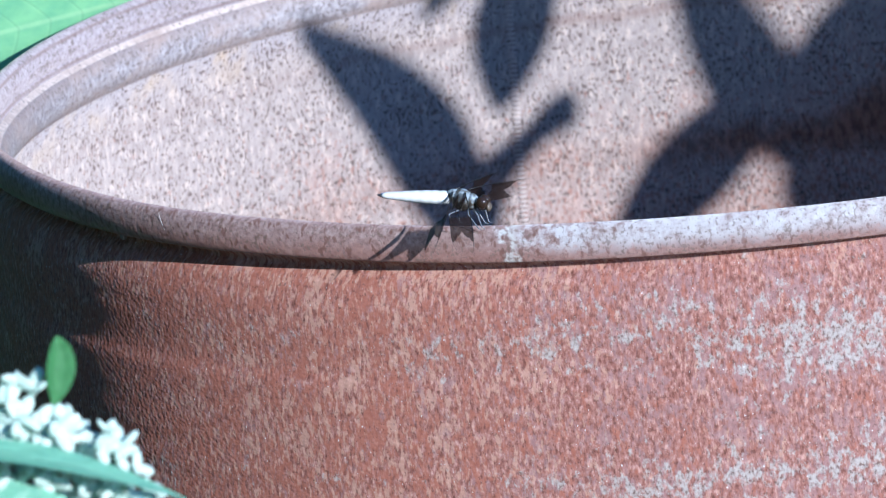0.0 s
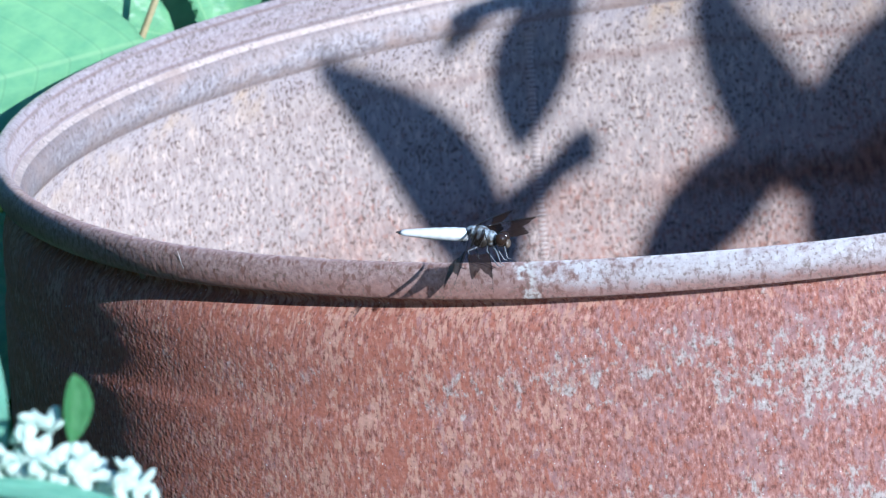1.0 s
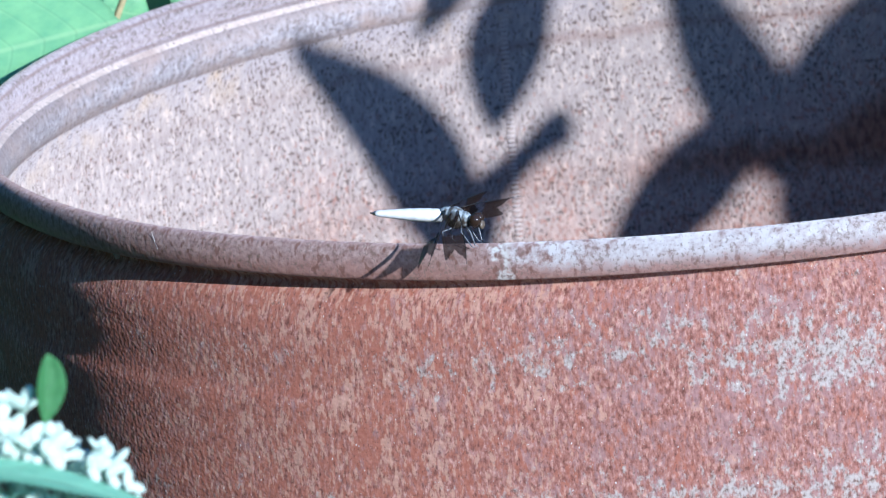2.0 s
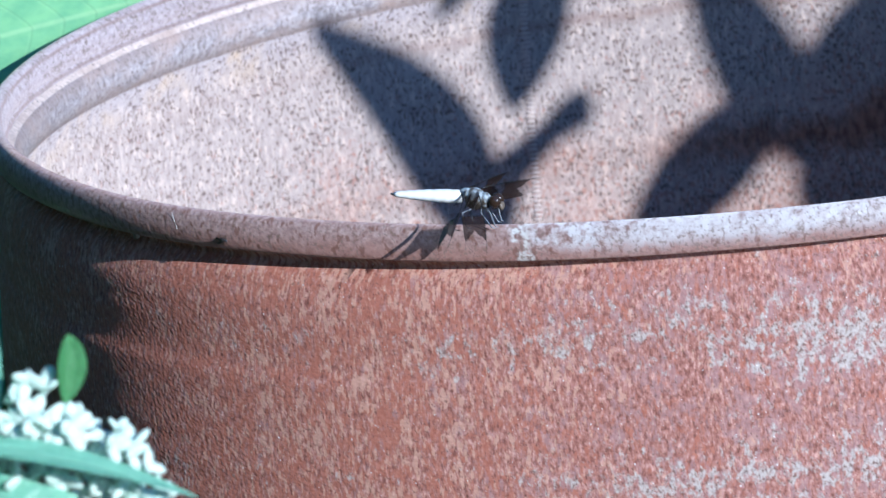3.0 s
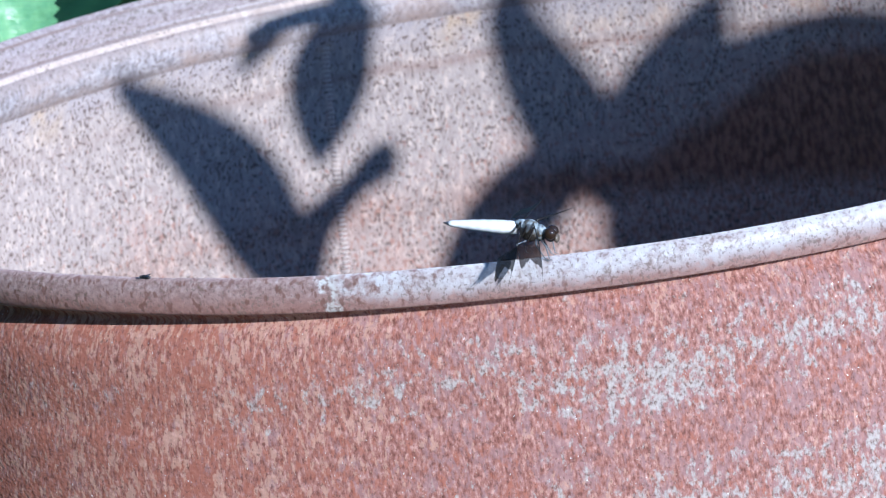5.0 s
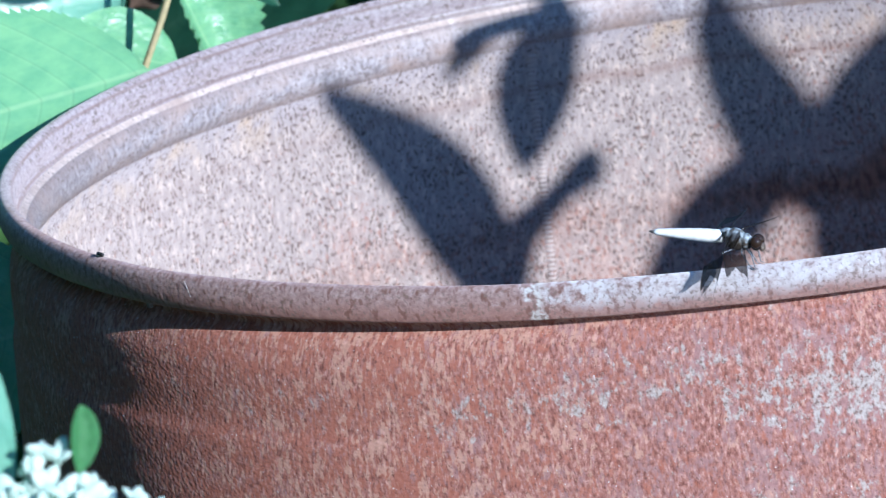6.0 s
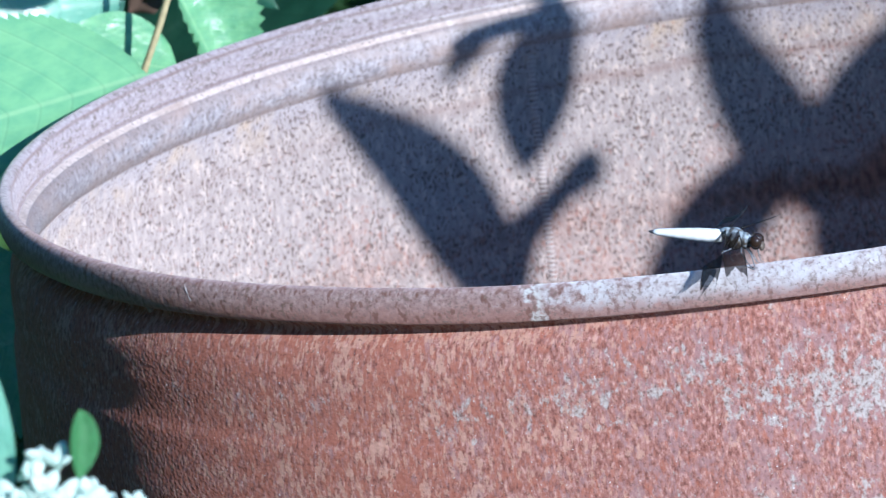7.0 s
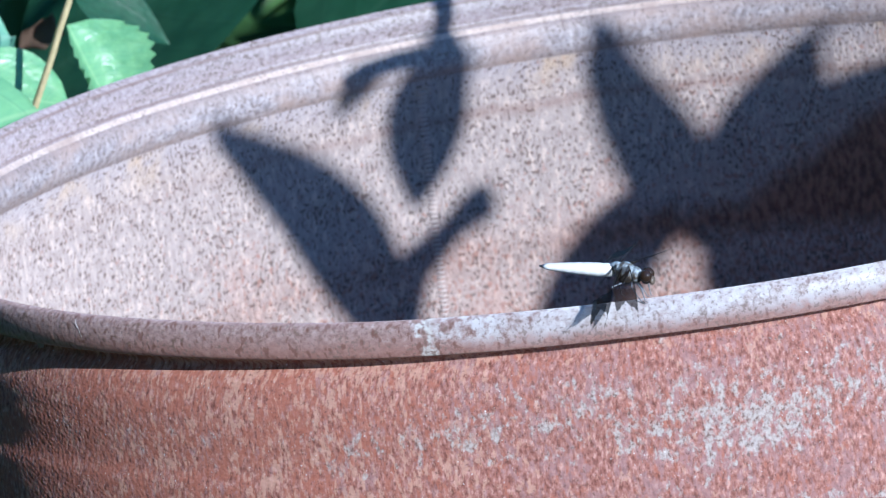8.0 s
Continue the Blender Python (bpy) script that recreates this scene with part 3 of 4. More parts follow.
def wing_edge(length, width, hind, side):
    lead, chord = wing_shape(width, hind)
    back = [Vector((lead(k / 24) - chord(k / 24), side * length * k / 24, 0)) for k in range(25)]
    return back + [Vector((lead(1.0), side * length, 0))]


def wing_mesh(length, width, hind, side):
    bm = bmesh.new()
    layer = bm.loops.layers.uv.new("UVMap")
    lead, chord = wing_shape(width, hind)
    rows = []
    for i in range(19):
        t = i / 18
        row = []
        for c in (0, 0.04, 0.3, 0.6, 1):
            z = 0.0004 * (1 if c in (0.04, 0.6) else -1) * (1 - t)
            row.append((bm.verts.new((lead(t) - c * chord(t), side * length * t, z)), (t, c)))
        rows.append(row)
    for a, b in zip(rows, rows[1:]):
        for k in range(4):
            f = bm.faces.new((a[k][0], a[k + 1][0], b[k + 1][0], b[k][0]))
            for loop, (vert, uv) in zip(f.loops, (a[k], a[k + 1], b[k + 1], b[k])):
                loop[layer].uv = uv
    return bm


# sweep back, droop and twist in degrees, by side (left is 1) and pair
PERCH_ONE = {(1, False): (-24, 6, -62), (1, True): (-14, 2, -62), (-1, False): (-21, 25, 0), (-1, True): (-3, 24, -44)}
PERCH_TWO = {(1, False): (-12, 5, -22), (1, True): (2, 0, -26), (-1, False): (-20, 20, 0), (-1, True): (-6, 26, -40)}
WINGS = {}


def wing_pose(side, hind, sweep, drop, twist):
    root = Vector((-0.0022 if hind else 0.0022, side * 0.0022, 0.0030))
    return Matrix.Translation(root) @ pose(0, 0, 0, 0, 0, sweep * side) @ pose(0, 0, 0, -drop * side, 0, 0) @ pose(0, 0, 0, 0, twist, 0)


def dragonfly():
    d = thing("dragonfly", "dragonfly with a chalky white abdomen and dark-banded clear wings", "dragonfly")
    # abdomen behind the thorax, flattened, tapering to a dark tip
    prof = ((-0.0040, 0.0026), (-0.0060, 0.0029), (-0.011, 0.0029), (-0.017, 0.0025), (-0.022, 0.0020), (-0.0270, 0.0014), (-0.0285, 0.0010))
    bm = bmesh.new()
    rings = []
    for i in range(29):
        x = -0.0040 - 0.0245 * i / 28
        r = np.interp(-x, [-p[0] for p in prof], [p[1] for p in prof]) * (1 - 0.05 * (i % 4 == 0))
        rings.append([bm.verts.new((x, r * math.cos(2 * math.pi * k / 14), 0.0006 + 0.82 * r * math.sin(2 * math.pi * k / 14))) for k in range(14)])
    for a, b in zip(rings, rings[1:]):
        for k in range(14):
            bm.faces.new((a[k], b[k], b[(k + 1) % 14], a[(k + 1) % 14]))
    bm.faces.new(rings[0])
    bm.faces.new(rings[-1][::-1])
    abdomen = part("abdomen", bm, WHITE_BLOOM, d, "chalky white abdomen with a dark tip")
    part("tail_tip", tube([(-0.0284, 0, 0.0006), (-0.0292, 0, 0.0006), (-0.0302, 0, 0.0007)], [0.0008, 0.0005, 0.0002]), plain("tail_grey", (0.10, 0.10, 0.11), 0.5), abdomen)
    bm = bmesh.new()
    ball(bm, (0.0005, 0, 0.0), (0.0038, 0.0032, 0.0040), (0, -8, 0), 18, 12)
    ball(bm, (0.0040, 0, -0.0006), (0.0026, 0.0024, 0.0030))
    ball(bm, (-0.0025, 0, 0.0018), (0.0028, 0.0021, 0.0020))
    thorax = part("thorax", bm, BLUE_BLOOM, d, "blue-grey hairy thorax")
    bm = bmesh.new()
    for y in (-1, 1):
        for x0 in (-0.0012, 0.0016):
            ball(bm, (x0, y * 0.0029, -0.0004), (0.0004, 0.0006, 0.0032), (0, 25, 0), 8, 6)
    part("thorax_stripe", bm, CHITIN, thorax, "dark side stripes")
    bm = bmesh.new()
    ball(bm, (0.0078, 0, -0.0012), (0.0020, 0.0026, 0.0024))
    head = part("head", bm, CHITIN, d)
    for y in (-1, 1):
        bm = bmesh.new()
        ball(bm, (0.0080, y * 0.0018, -0.0004), (0.0022, 0.0018, 0.0023), (0, 0, 0), 20, 14)
        part("eye", bm, EYE_BROWN, head, "glossy brown compound eye")
    bm = bmesh.new()
    ball(bm, (0.0100, 0, -0.0022), (0.0010, 0.0018, 0.0016))
    part("face", bm, plain("face_tan", (0.12, 0.095, 0.075), 0.35, 1400, 0.8), head)
    # wings: fore and hind pairs; left is +y
    for side in (1, -1):
        for hind in (False, True):
            w = part("wing", wing_mesh(0.0335 if hind else 0.0345, 0.0100 if hind else 0.0082, hind, side), WING, d)
            WINGS[side, hind] = w
            w.matrix_basis = wing_pose(side, hind, *PERCH_ONE[side, hind])
            # veins along the leading and the hind margin
            L = 0.0335 if hind else 0.0345
            part("spar", tube([(0.0008 * math.sin(math.pi * k / 8) + 0.0001, side * L * k / 8, 0.0001) for k in range(9)], [0.00022 - 0.000022 * k for k in range(9)], 5), CHITIN, w)
            part("margin", tube([p + Vector((0, 0, 0.00005)) for p in wing_edge(L, 0.0100 if hind else 0.0082, hind, side)], 0.00003, 5), CHITIN, w)
    for side in (1, -1):
        for x0, xk, xf, zf in ((0.0048, 0.0072, 0.0084, -0.0085), (0.0030, 0.0038, 0.0072, -0.0090), (0.0008, -0.0030, -0.0020, -0.0090)):
            pts = [(x0, side * 0.0016, -0.0028), (xk, side * 0.0045, -0.0040), (xf, side * 0.0040, zf), (xf + 0.0012, side * 0.0042, zf - 0.0004)]
            part("leg", tube(pts, [0.00035, 0.0003, 0.0002, 0.00012], 6), LEG_GREY, d)
    return d


DRAGONFLY = dragonfly()


def fly():
    f = thing("fly", "small dark fly walking on the drum rim", "fly")
    bm = bmesh.new()
    ball(bm, (0.0, 0, 0.0012), (0.0013, 0.0009, 0.0009))
    ball(bm, (-0.0020, 0, 0.0010), (0.0015, 0.0010, 0.0009))
    part("body", bm, FLY_BODY, f)
    bm = bmesh.new()
    ball(bm, (0.0017, 0, 0.0012), (0.0006, 0.0009, 0.0007))
    part("head", bm, FLY_BODY, f)
    for s in (1, -1):
        bm = bmesh.new()
        ball(bm, (-0.0018, s * 0.0009, 0.0019), (0.0019, 0.0007, 0.00005), (0, 8, -16 * s))
        part("wing", bm, CHITIN, f)
        for x0 in (0.0009, 0.0, -0.0009):
            part("leg", tube([(x0, s * 0.0006, 0.0008), (x0 * 1.8, s * 0.0016, 0.0010), (x0 * 2.2, s * 0.0021, 0.0)], [0.00013, 0.0001, 0.00007], 5), CHITIN, f)
    for piece in f.children:
        piece.data.transform(Matrix.Scale(0.78, 4))
    return f


FLY = fly()

# ---- foliage in bulk ----


def foliage(boxes, seed):
    """Many small folded leaves in one mesh; boxes: (count, a function that gives a place, size)."""
    rng = random.Random(seed)
    verts, faces = [], []
    outline = ((0, 0), (0.25, 0.20), (0.5, 0.26), (0.78, 0.15), (1, 0))
    for count, place, size in boxes:
        for _ in range(count):
            p = Vector(place(rng))
            m = Euler((rng.gauss(0.5, 0.5), rng.gauss(0, 0.5), rng.uniform(0, 6.283))).to_matrix()
            L = size * rng.uniform(0.6, 1.3)
            k = len(verts)
            for t, w in outline:
                verts.append(p + m @ Vector((t * L, 0, -0.15 * L * t * t)))
            for sgn in (1, -1):
                for t, w in outline[1:4]:
                    verts.append(p + m @ Vector((t * L, sgn * w * L, 0.05 * L - 0.15 * L * t * t)))
            for o in (5, 8):
                faces += [(k, k + 1, k + o), (k + 1, k + 2, k + o + 1, k + o), (k + 2, k + 3, k + o + 2, k + o + 1), (k + 3, k + 4, k + o + 2)]
    return verts, faces


def bulk(name, verts, faces, material, parent=None, label=""):
    me = bpy.data.meshes.new(name)
    me.from_pydata(verts, [], faces)
    me.materials.append(material)
    me.polygons.foreach_set("use_smooth", [True] * len(me.polygons))
    ob = new(name, me)
    ob.parent = parent
    if label:
        ob["label"] = label
    return ob


def bulk_green():
    n = Nodes("leaf_bulk")
    island = n.add("ShaderNodeNewGeometry").outputs["Random Per Island"]
    base = n.ramp(island, (0.0, (0.030, 0.075, 0.024)), (0.5, (0.068, 0.17, 0.055)), (1.0, (0.11, 0.24, 0.075)))
    n.bump(n.noise(n.obj(), 200, 2), 0.3, 0.001)
    n.set(Base_Color=base, Roughness=0.5)
    trans = n.add("ShaderNodeBsdfTranslucent")
    n.link(base, trans.inputs[0])
    blend = n.add("ShaderNodeMixShader")
    blend.inputs[0].default_value = 0.35
    n.link(n.bsdf.outputs[0], blend.inputs[1])
    n.link(trans.outputs[0], blend.inputs[2])
    n.link(blend.outputs[0], n.out.inputs[0])
    return n.mat


BULK = bulk_green()


def between(x0, x1, y0, y1, z0, z1):
    """A rounded, uneven clump that fills those bounds."""
    def place(rng):
        while True:
            p = Vector((rng.uniform(x0, x1), rng.uniform(y0, y1), rng.uniform(z0, z1)))
            a, b, c = 2 * (p.x - x0) / (x1 - x0) - 1, 2 * (p.y - y0) / (y1 - y0) - 1, (p.z - z0) / (z1 - z0)
            if a ** 4 + b ** 4 + c ** 4 < 1.0 + 0.6 * noise.noise(p * 1.7):
                return p
    return place


thicket = bulk("thicket", *foliage([
    (2600, between(-1.3, 1.5, 0.55, 1.3, 0.0, 1.15), 0.09),
    (3200, between(-2.6, 2.6, 1.3, 2.4, 0.0, 2.3), 0.13),
    (1500, between(-1.5, -0.52, -0.1, 0.7, 0.0, 0.80), 0.09),
    (1800, between(-3.0, -1.2, -0.6, 1.6, 0.0, 2.2), 0.13),
    # unseen clumps at the left, behind the camera and overhead, added to block sky
    (5600, between(-1.7, -0.46, -1.6, 0.1, 0.0, 2.4), 0.13),
    (3600, between(-3.2, -0.7, -3.6, -1.6, 0.0, 2.6), 0.15),
    (2800, between(-5.0, 1.0, -6.2, -4.3, 0.0, 2.4), 0.24),
    (3200, between(-5.0, -2.4, -4.6, 0.6, 0.0, 4.4), 0.24),
    (2600, between(-2.6, -0.45, -1.9, 1.2, 1.5, 3.8), 0.17),
    # an unseen low clump, added to bounce green light onto the wall
    (2400, between(-1.6, 1.4, -2.2, -0.42, 0.0, 0.5), 0.10),
    (900, between(0.55, 1.8, 0.1, 1.2, 0.0, 1.0), 0.10)], 5), BULK)
tagged(thicket, "dense dark green shrubs behind the drum, plus unseen clumps added to shape light", "shrubs", kind="stuff")

# ---- the shrub with serrated leaves behind the drum ----
bush = thing("serrated_bush", "garden shrub with broad pale green serrated leaves beside the drum", "shrub")
part("stem", tube([(-0.2157, 0.255, 0.9528), (-0.2269, 0.255, 0.905), (-0.233, 0.255, 0.893), (-0.2377, 0.255, 0.8823), (-0.2484, 0.255, 0.8608), (-0.27, 0.26, 0.8), (-0.32, 0.27, 0.4), (-0.34, 0.28, 0.0)],
                  [0.0013, 0.0014, 0.0015, 0.0015, 0.0016, 0.002, 0.003, 0.004]), STEM, bush, "thin tan stem")
add_leaf(bush, (-0.2396, 0.175, 0.8788), (-0.3426, 0.03, 0.8915), 0.076, (0.42, -0.76, 0.46), LEAF_SUN, "pale green serrated leaf", teeth=30, tooth=0.06, seed=1, fold=0.1, droop=0.02, widest=0.42)
add_leaf(bush, (-0.256, 0.305, 0.884), (-0.412, 0.245, 0.893), 0.100, (0.344, -0.907, 0.244), LEAF_SMOOTH, "glossy leaf in full sun", teeth=20, tooth=0.05, seed=2, fold=0.05, droop=0.02, wave=0.06, widest=0.45, sharp=0.7)
# unseen leaf, set sunward so that its shadow falls on the glossy leaf
add_leaf(bush, Vector((-0.245, 0.27, 0.918)) + 0.3 * SUN, Vector((-0.320, 0.27, 0.9095)) + 0.3 * SUN, 0.034, SUN, LEAF_SHADED, seed=22, fold=0.05, droop=0.0)
add_leaf(bush, (-0.34, 0.33, 0.93), (-0.27, 0.32, 0.885), 0.055, (0.5, -0.7, 0.5), LEAF_SUN, teeth=14, seed=21)
add_leaf(bush, (-0.2323, 0.30, 0.8866), (-0.2165, 0.30, 0.8392), 0.041, (0.94, -1.0, 0.45), LEAF_SUN, "small folded serrated leaf", teeth=11, tooth=0.12, seed=3, fold=0.95, widest=0.42, droop=0.0)
add_leaf(bush, (-0.2929, 0.2636, 0.8776), (-0.2333, 0.2737, 0.8594), 0.041, (0.3, -0.7, 0.6), LEAF_SUN, seed=4, widest=0.6, droop=0.05, sharp=0.6)
add_leaf(bush, (-0.235, 0.4, 0.884), (-0.195, 0.4, 0.855), 0.026, (0.1, -0.6, 0.7), LEAF_SHADED, seed=5)
add_leaf(bush, (-0.262, 0.055, 0.815), (-0.362, 0.045, 0.792), 0.074, (0.15, -0.9, 0.3), LEAF_SMOOTH, "shaded serrated leaf", teeth=22, tooth=0.07, seed=6, widest=0.38)
add_leaf(bush, (-0.35, 0.05, 0.70), (-0.40, 0.02, 0.815), 0.075, (0.0, -0.9, 0.3), LEAF_SUN, teeth=20, tooth=0.07, seed=7)
add_leaf(bush, (-0.335, 0.12, 0.80), (-0.40, 0.10, 0.70), 0.07, (0.1, -0.7, 0.6), LEAF_SHADED, teeth=18, tooth=0.1, seed=8)
add_leaf(bush, (-0.15, 0.55, 0.80), (0.02, 0.5, 0.93), 0.10, (0.1, -0.7, 0.6), LEAF_SHADED, "broad leaf in deep shade", seed=9)
add_leaf(bush, (-0.28, 0.58, 0.80), (-0.12, 0.5, 0.91), 0.10, (-0.1, -0.7, 0.6), LEAF_SHADED, "broad leaf in deep shade", seed=10)

add_leaf(bush, (-0.2471, 0.42, 0.8683), (-0.2640, 0.43, 0.8502), 0.012, (0.5, -0.8, 0.3), DEAD, "withered brown leaf", seed=41, fold=0.5, wave=0.2)
add_leaf(bush, (-0.2440, 0.44, 0.8560), (-0.2601, 0.45, 0.8500), 0.009, (0.3, -0.8, 0.5), DEAD, "withered brown leaf", seed=42, fold=0.5, wave=0.2)
add_leaf(bush, (-0.2300, 0.42, 0.8590), (-0.2080, 0.42, 0.8620), 0.014, (0.4, -0.8, 0.4), LEAF_MID, seed=43, teeth=8)
add_leaf(bush, (-0.3200, 0.30, 0.8200), (-0.3480, 0.30, 0.8060), 0.014, (0.2, -0.8, 0.5), LEAF_MID, seed=44, teeth=8)
add_leaf(bush, (-0.3000, 0.11, 0.7850), (-0.3120, 0.10, 0.7650), 0.016, (0.3, -0.8, 0.4), LEAF_MID, seed=45)

# ---- flowering plant in front, placed and sized to fit the camera's view ----
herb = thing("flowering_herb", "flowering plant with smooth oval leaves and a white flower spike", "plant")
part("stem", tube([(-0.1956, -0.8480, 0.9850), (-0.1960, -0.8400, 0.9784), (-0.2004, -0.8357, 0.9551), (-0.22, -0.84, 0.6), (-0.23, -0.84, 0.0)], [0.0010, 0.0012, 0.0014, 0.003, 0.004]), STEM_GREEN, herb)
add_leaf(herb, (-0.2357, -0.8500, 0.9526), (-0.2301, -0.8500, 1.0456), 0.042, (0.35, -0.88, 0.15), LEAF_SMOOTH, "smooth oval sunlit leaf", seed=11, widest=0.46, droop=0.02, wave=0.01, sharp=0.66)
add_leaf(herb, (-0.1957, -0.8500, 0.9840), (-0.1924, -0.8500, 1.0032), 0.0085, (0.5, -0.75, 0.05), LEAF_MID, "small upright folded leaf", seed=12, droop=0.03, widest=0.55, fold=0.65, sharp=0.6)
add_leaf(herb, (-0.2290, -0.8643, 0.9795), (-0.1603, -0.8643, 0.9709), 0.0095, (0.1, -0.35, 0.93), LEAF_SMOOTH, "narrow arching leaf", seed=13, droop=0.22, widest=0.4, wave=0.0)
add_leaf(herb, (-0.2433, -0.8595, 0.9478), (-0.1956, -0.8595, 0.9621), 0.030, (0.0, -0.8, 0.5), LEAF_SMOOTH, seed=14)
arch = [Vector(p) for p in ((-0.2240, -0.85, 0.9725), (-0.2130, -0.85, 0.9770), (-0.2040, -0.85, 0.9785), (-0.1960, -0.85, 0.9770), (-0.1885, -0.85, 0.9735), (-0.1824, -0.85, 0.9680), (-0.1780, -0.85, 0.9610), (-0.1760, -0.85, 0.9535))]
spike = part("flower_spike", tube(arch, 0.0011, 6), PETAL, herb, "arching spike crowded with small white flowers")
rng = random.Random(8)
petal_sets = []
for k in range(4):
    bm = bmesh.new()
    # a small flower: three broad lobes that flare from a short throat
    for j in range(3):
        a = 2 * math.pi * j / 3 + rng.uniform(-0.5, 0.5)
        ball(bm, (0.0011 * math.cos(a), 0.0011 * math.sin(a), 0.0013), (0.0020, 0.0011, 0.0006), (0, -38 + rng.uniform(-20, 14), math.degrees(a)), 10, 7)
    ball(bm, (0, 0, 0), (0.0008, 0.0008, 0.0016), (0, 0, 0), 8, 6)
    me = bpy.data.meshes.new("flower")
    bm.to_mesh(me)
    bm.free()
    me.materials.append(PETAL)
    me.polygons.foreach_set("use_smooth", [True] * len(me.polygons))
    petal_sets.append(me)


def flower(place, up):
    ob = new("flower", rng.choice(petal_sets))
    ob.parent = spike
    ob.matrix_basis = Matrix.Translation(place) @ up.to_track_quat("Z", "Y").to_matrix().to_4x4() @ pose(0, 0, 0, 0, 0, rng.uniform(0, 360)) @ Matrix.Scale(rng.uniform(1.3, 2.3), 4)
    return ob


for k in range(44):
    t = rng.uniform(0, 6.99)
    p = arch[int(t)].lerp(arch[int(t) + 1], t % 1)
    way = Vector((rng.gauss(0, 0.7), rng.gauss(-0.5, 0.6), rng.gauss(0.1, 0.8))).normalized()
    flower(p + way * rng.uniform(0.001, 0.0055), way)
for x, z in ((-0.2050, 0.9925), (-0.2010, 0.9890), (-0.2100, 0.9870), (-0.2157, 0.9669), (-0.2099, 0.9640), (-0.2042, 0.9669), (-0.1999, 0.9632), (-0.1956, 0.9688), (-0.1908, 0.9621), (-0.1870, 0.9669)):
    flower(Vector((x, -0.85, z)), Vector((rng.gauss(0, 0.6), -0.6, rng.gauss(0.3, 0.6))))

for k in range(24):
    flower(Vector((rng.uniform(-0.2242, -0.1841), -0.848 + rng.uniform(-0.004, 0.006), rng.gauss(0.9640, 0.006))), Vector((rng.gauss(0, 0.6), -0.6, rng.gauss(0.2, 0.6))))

# ---- shrub on the sunny side: its leaves throw the shadows into the drum ----


def sunward(across, over, far):
    """A place in the plane across the sun's rays, at that distance sunward of the drum's axis."""
    return ACROSS * across + OVER * over + SUN * far


shade = thing("shade_shrub", "leafy shrub on the sunny side whose leaves shade the drum", "shrub")
FAR = 1.05
for n, (base, tip, width, widest, sharp) in enumerate((
        ((0.0649, 0.7996), (-0.0135, 0.9003), 0.0385, 0.30, 0.77),
        ((0.0965, 0.9130), (0.0800, 0.842), 0.0345, 0.50, 0.85),
        ((0.0655, 0.9045), (0.0480, 0.8880), 0.0140, 0.42, 0.90),
        ((0.1865, 0.7984), (0.1500, 0.8963), 0.0300, 0.30, 0.65),
        ((0.1806, 0.8236), (0.1160, 0.7673), 0.0350, 0.42, 0.85),
        ((0.2034, 0.7993), (0.2235, 0.8632), 0.031, 0.30, 1.00),
        ((0.2766, 0.7911), (0.2071, 0.8349), 0.054, 0.50, 0.80),
        ((0.2697, 0.7507), (0.1665, 0.8207), 0.045, 0.50, 0.80),
        ((0.2180, 0.7800), (0.1815, 0.7800), 0.048, 0.50, 0.45),
        ((0.1855, 0.8155), (0.2245, 0.8640), 0.0190, 0.40, 0.80))):
    far = FAR + 0.012 * n
    add_leaf(shade, sunward(*base, far), sunward(*tip, far), width, SUN, LEAF_SHADED, seed=30 + n, widest=widest, sharp=sharp, fold=0.05, droop=0.0, wave=0.0, bend=-0.09 if n == 0 else 0.0)
part("branch", tube([sunward(*p, 0.5) for p in ((0.0500, 0.9000), (0.0609, 0.9018), (0.0760, 0.9018), (0.0960, 0.9012), (0.1010, 0.9298), (0.1060, 0.97), (0.25, 1.10), (0.5, 1.0), (0.6, 0.2))], [0.002, 0.0038, 0.0042, 0.0050, 0.0060, 0.004, 0.004, 0.005, 0.006]), STEM_GREEN, shade)
part("bud_stalk", tube([sunward(*p, FAR) for p in ((0.060, 0.7946), (0.0688, 0.8099), (0.0770, 0.8207), (0.0945, 0.8309), (0.1050, 0.8365), (0.1095, 0.8375), (0.1130, 0.8376))], [0.017, 0.0125, 0.0090, 0.0062, 0.0084, 0.0092, 0.0050]), STEM_GREEN, shade)
# unseen leaf mass added to keep sun off the background and right side
crown = foliage([
    (420, lambda r: sunward(r.uniform(0.17, 0.85), r.uniform(0.97, 1.5), r.uniform(0.35, 1.0)), 0.08),
    (420, lambda r: sunward(r.uniform(0.31, 0.9), r.uniform(0.45, 1.0), r.uniform(0.45, 1.0)), 0.08)], 9)
bulk("crown", *crown, BULK, shade, "dense leaves of the shrub")


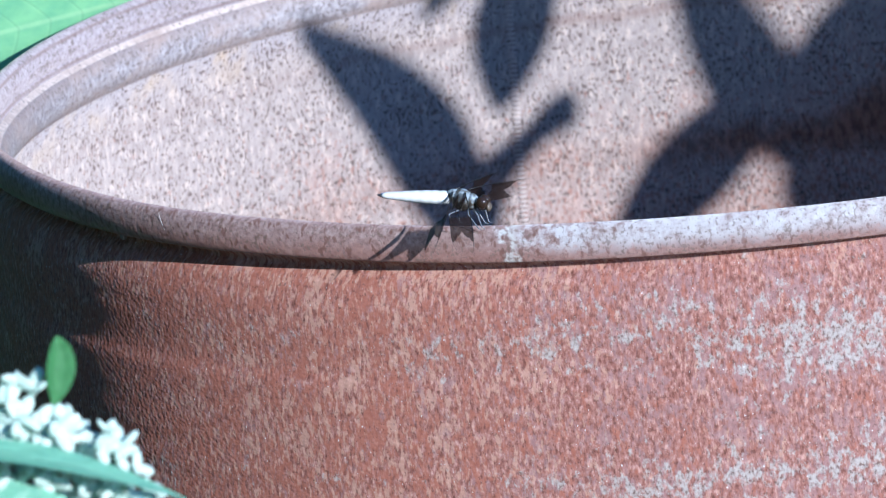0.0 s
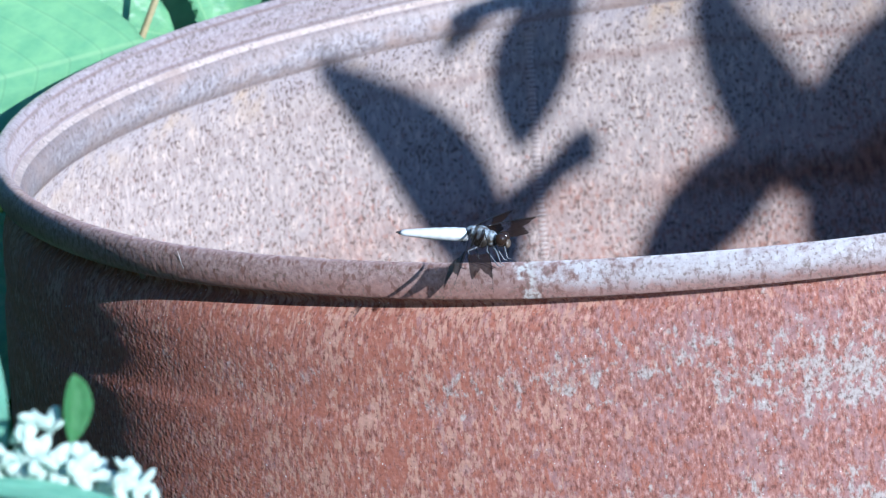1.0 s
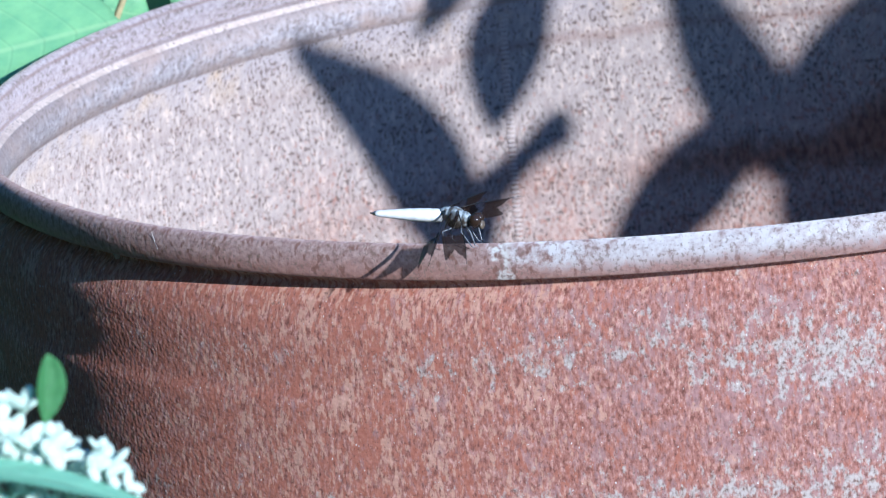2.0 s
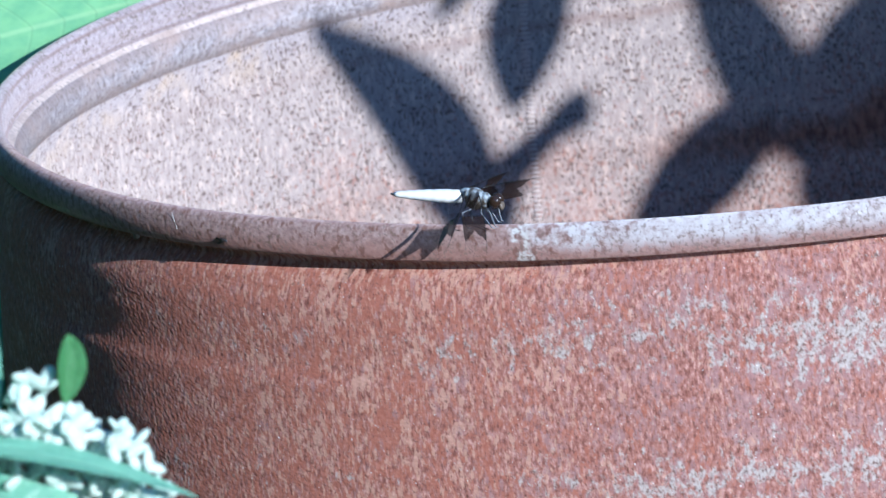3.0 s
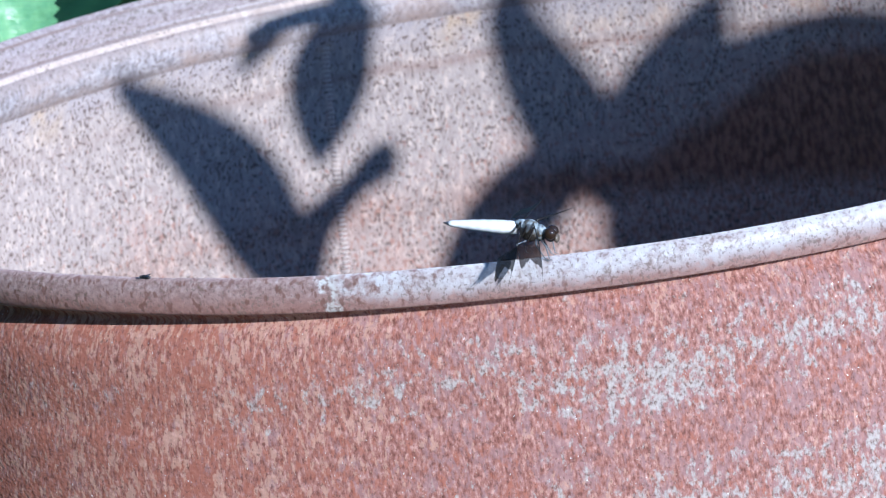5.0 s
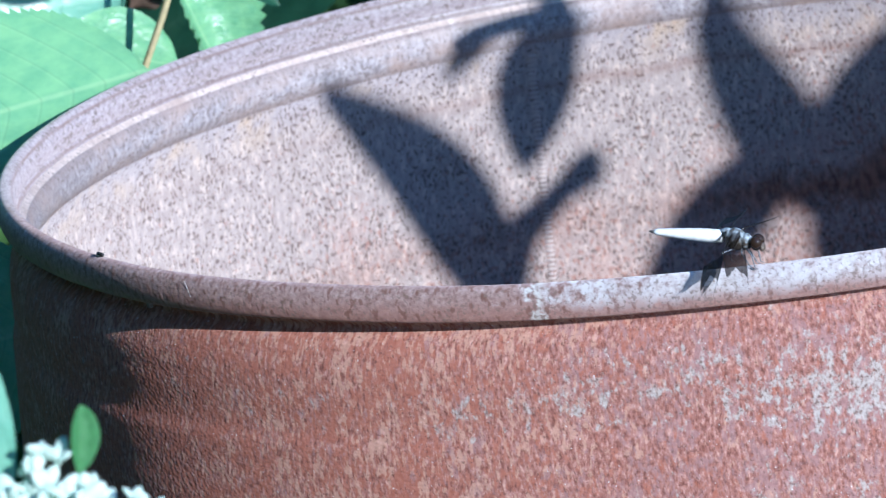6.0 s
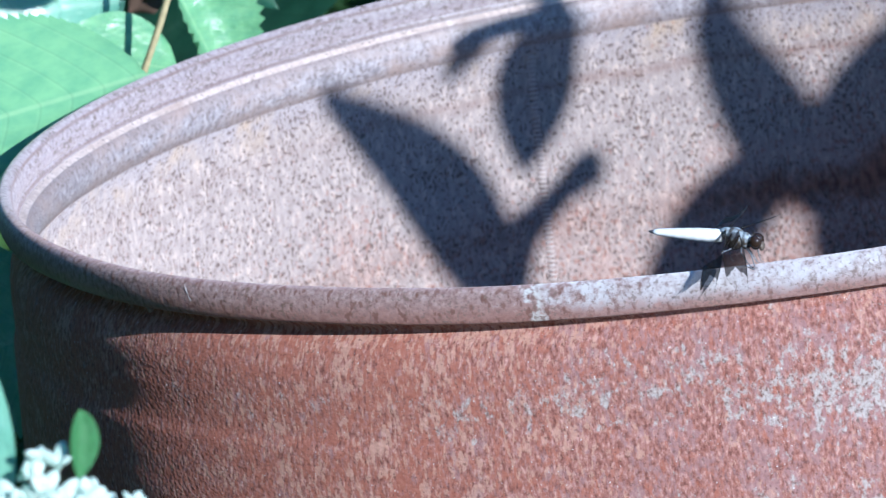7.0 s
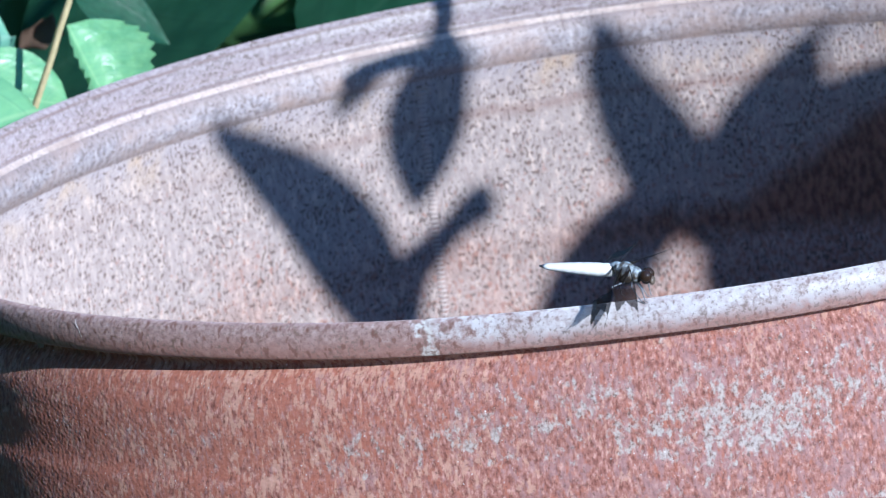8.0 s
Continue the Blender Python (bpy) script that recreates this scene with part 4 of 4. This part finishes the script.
def motions():
    def dragon(x, y, z, yaw, pitch, roll=0):
        return pose(x, y, z) @ pose(0, 0, 0, 0, 0, yaw) @ pose(0, 0, 0, 0, -pitch, 0) @ pose(0, 0, 0, roll, 0, 0)
    first = dragon(-0.0995, -0.270, 0.8912, -16, -3.5)
    second = dragon(-0.0136, -0.283, 0.8908, -16, -7)
    walk(DRAGONFLY, [
        (0.0, first), (3.3, first),
        (3.4, dragon(-0.0511, -0.235, 0.920, -10, 16)),
        (3.5, dragon(-0.0247, -0.22, 0.9464, -10, 36)),
        (3.6, dragon(-0.0207, -0.22, 0.934, -57, -10)),
        (3.7, dragon(-0.0190, -0.24, 0.889, -57, -17)),
        (3.8, dragon(-0.0118, -0.275, 0.8885, -16, -11)),
        (3.9, dragon(-0.0120, -0.277, 0.8897, -16, -15)), (4.1, dragon(-0.0122, -0.279, 0.8897, -16, -15)),
        (4.2, second), (8.0, second)])
    # wings: held still on each perch, beating in the air
    for (side, hind), wing in WINGS.items():
        one, two = wing_pose(side, hind, *PERCH_ONE[side, hind]), wing_pose(side, hind, *PERCH_TWO[side, hind])
        up = wing_pose(side, hind, -20 if hind else -36, -50, 0)
        beats = []
        for k in range(14):
            turn = 12 if k < 7 else 34
            stroke = 72 * math.sin(math.pi / 2 * (k - 5 + (0 if k < 7 else 2)))
            beats.append((3.334 + k / 30, wing_pose(side, hind, turn * side, stroke - 8, 0)))
        walk(wing, [(0.0, one), (3.3, one)] + beats + [(3.8, up), (4.1, up), (4.2, two), (8.0, two)])
    # the fly: seconds, degrees round the rim, degrees round the bead, heading
    rows = [(0.0, pose(-0.75, 0.10, 1.02)), (2.2, pose(-0.70, 0.05, 1.00)), (2.65, pose(-0.30, -0.22, 0.91))]
    for t, round_rim, round_bead, way in (
            (2.8, 226.4, 64, 1), (2.9, 228.2, 25, 1), (3.0, 229.0, -20, 1), (3.1, 229.0, -26, 1), (3.2, 229.6, -20, 1), (3.3, 231.2, 5, 1), (3.4, 233.2, 75, 1),
            (3.5, 234.4, 84, 1), (3.6, 234.6, 68, 1), (3.7, 235.2, 80, 1), (3.8, 236.6, 55, 1), (3.9, 239.0, 90, 1), (4.0, 240.4, 95, 1), (4.2, 243.2, 95, 1),
            (4.5, 244.5, 90, 1), (4.75, 242.0, 80, -1), (5.3, 233.8, 95, -1), (5.5, 227.8, 95, -1), (5.7, 221.0, 95, -1), (6.0, 212.4, 92, -1), (6.5, 198.6, 56, -1), (6.8, 190.0, 40, -1), (7.2, 182.0, 60, -1), (8.0, 170.0, 80, -1)):
        a, b = radians(round_rim), radians(round_bead)
        out = Vector((math.cos(a), math.sin(a), 0))
        up = (out * math.cos(b) / 0.0038 + Vector((0, 0, math.sin(b) / 0.0064))).normalized()
        fore = Vector((-math.sin(a), math.cos(a), 0)) * way
        at = out * (0.2861 + 0.0038 * math.cos(b)) + Vector((0, 0, RIM_Z + 0.0064 * math.sin(b)))
        rows.append((t, Matrix.Translation(at) @ Matrix((fore, up.cross(fore), up)).transposed().to_4x4()))
    walk(FLY, rows)


motions()
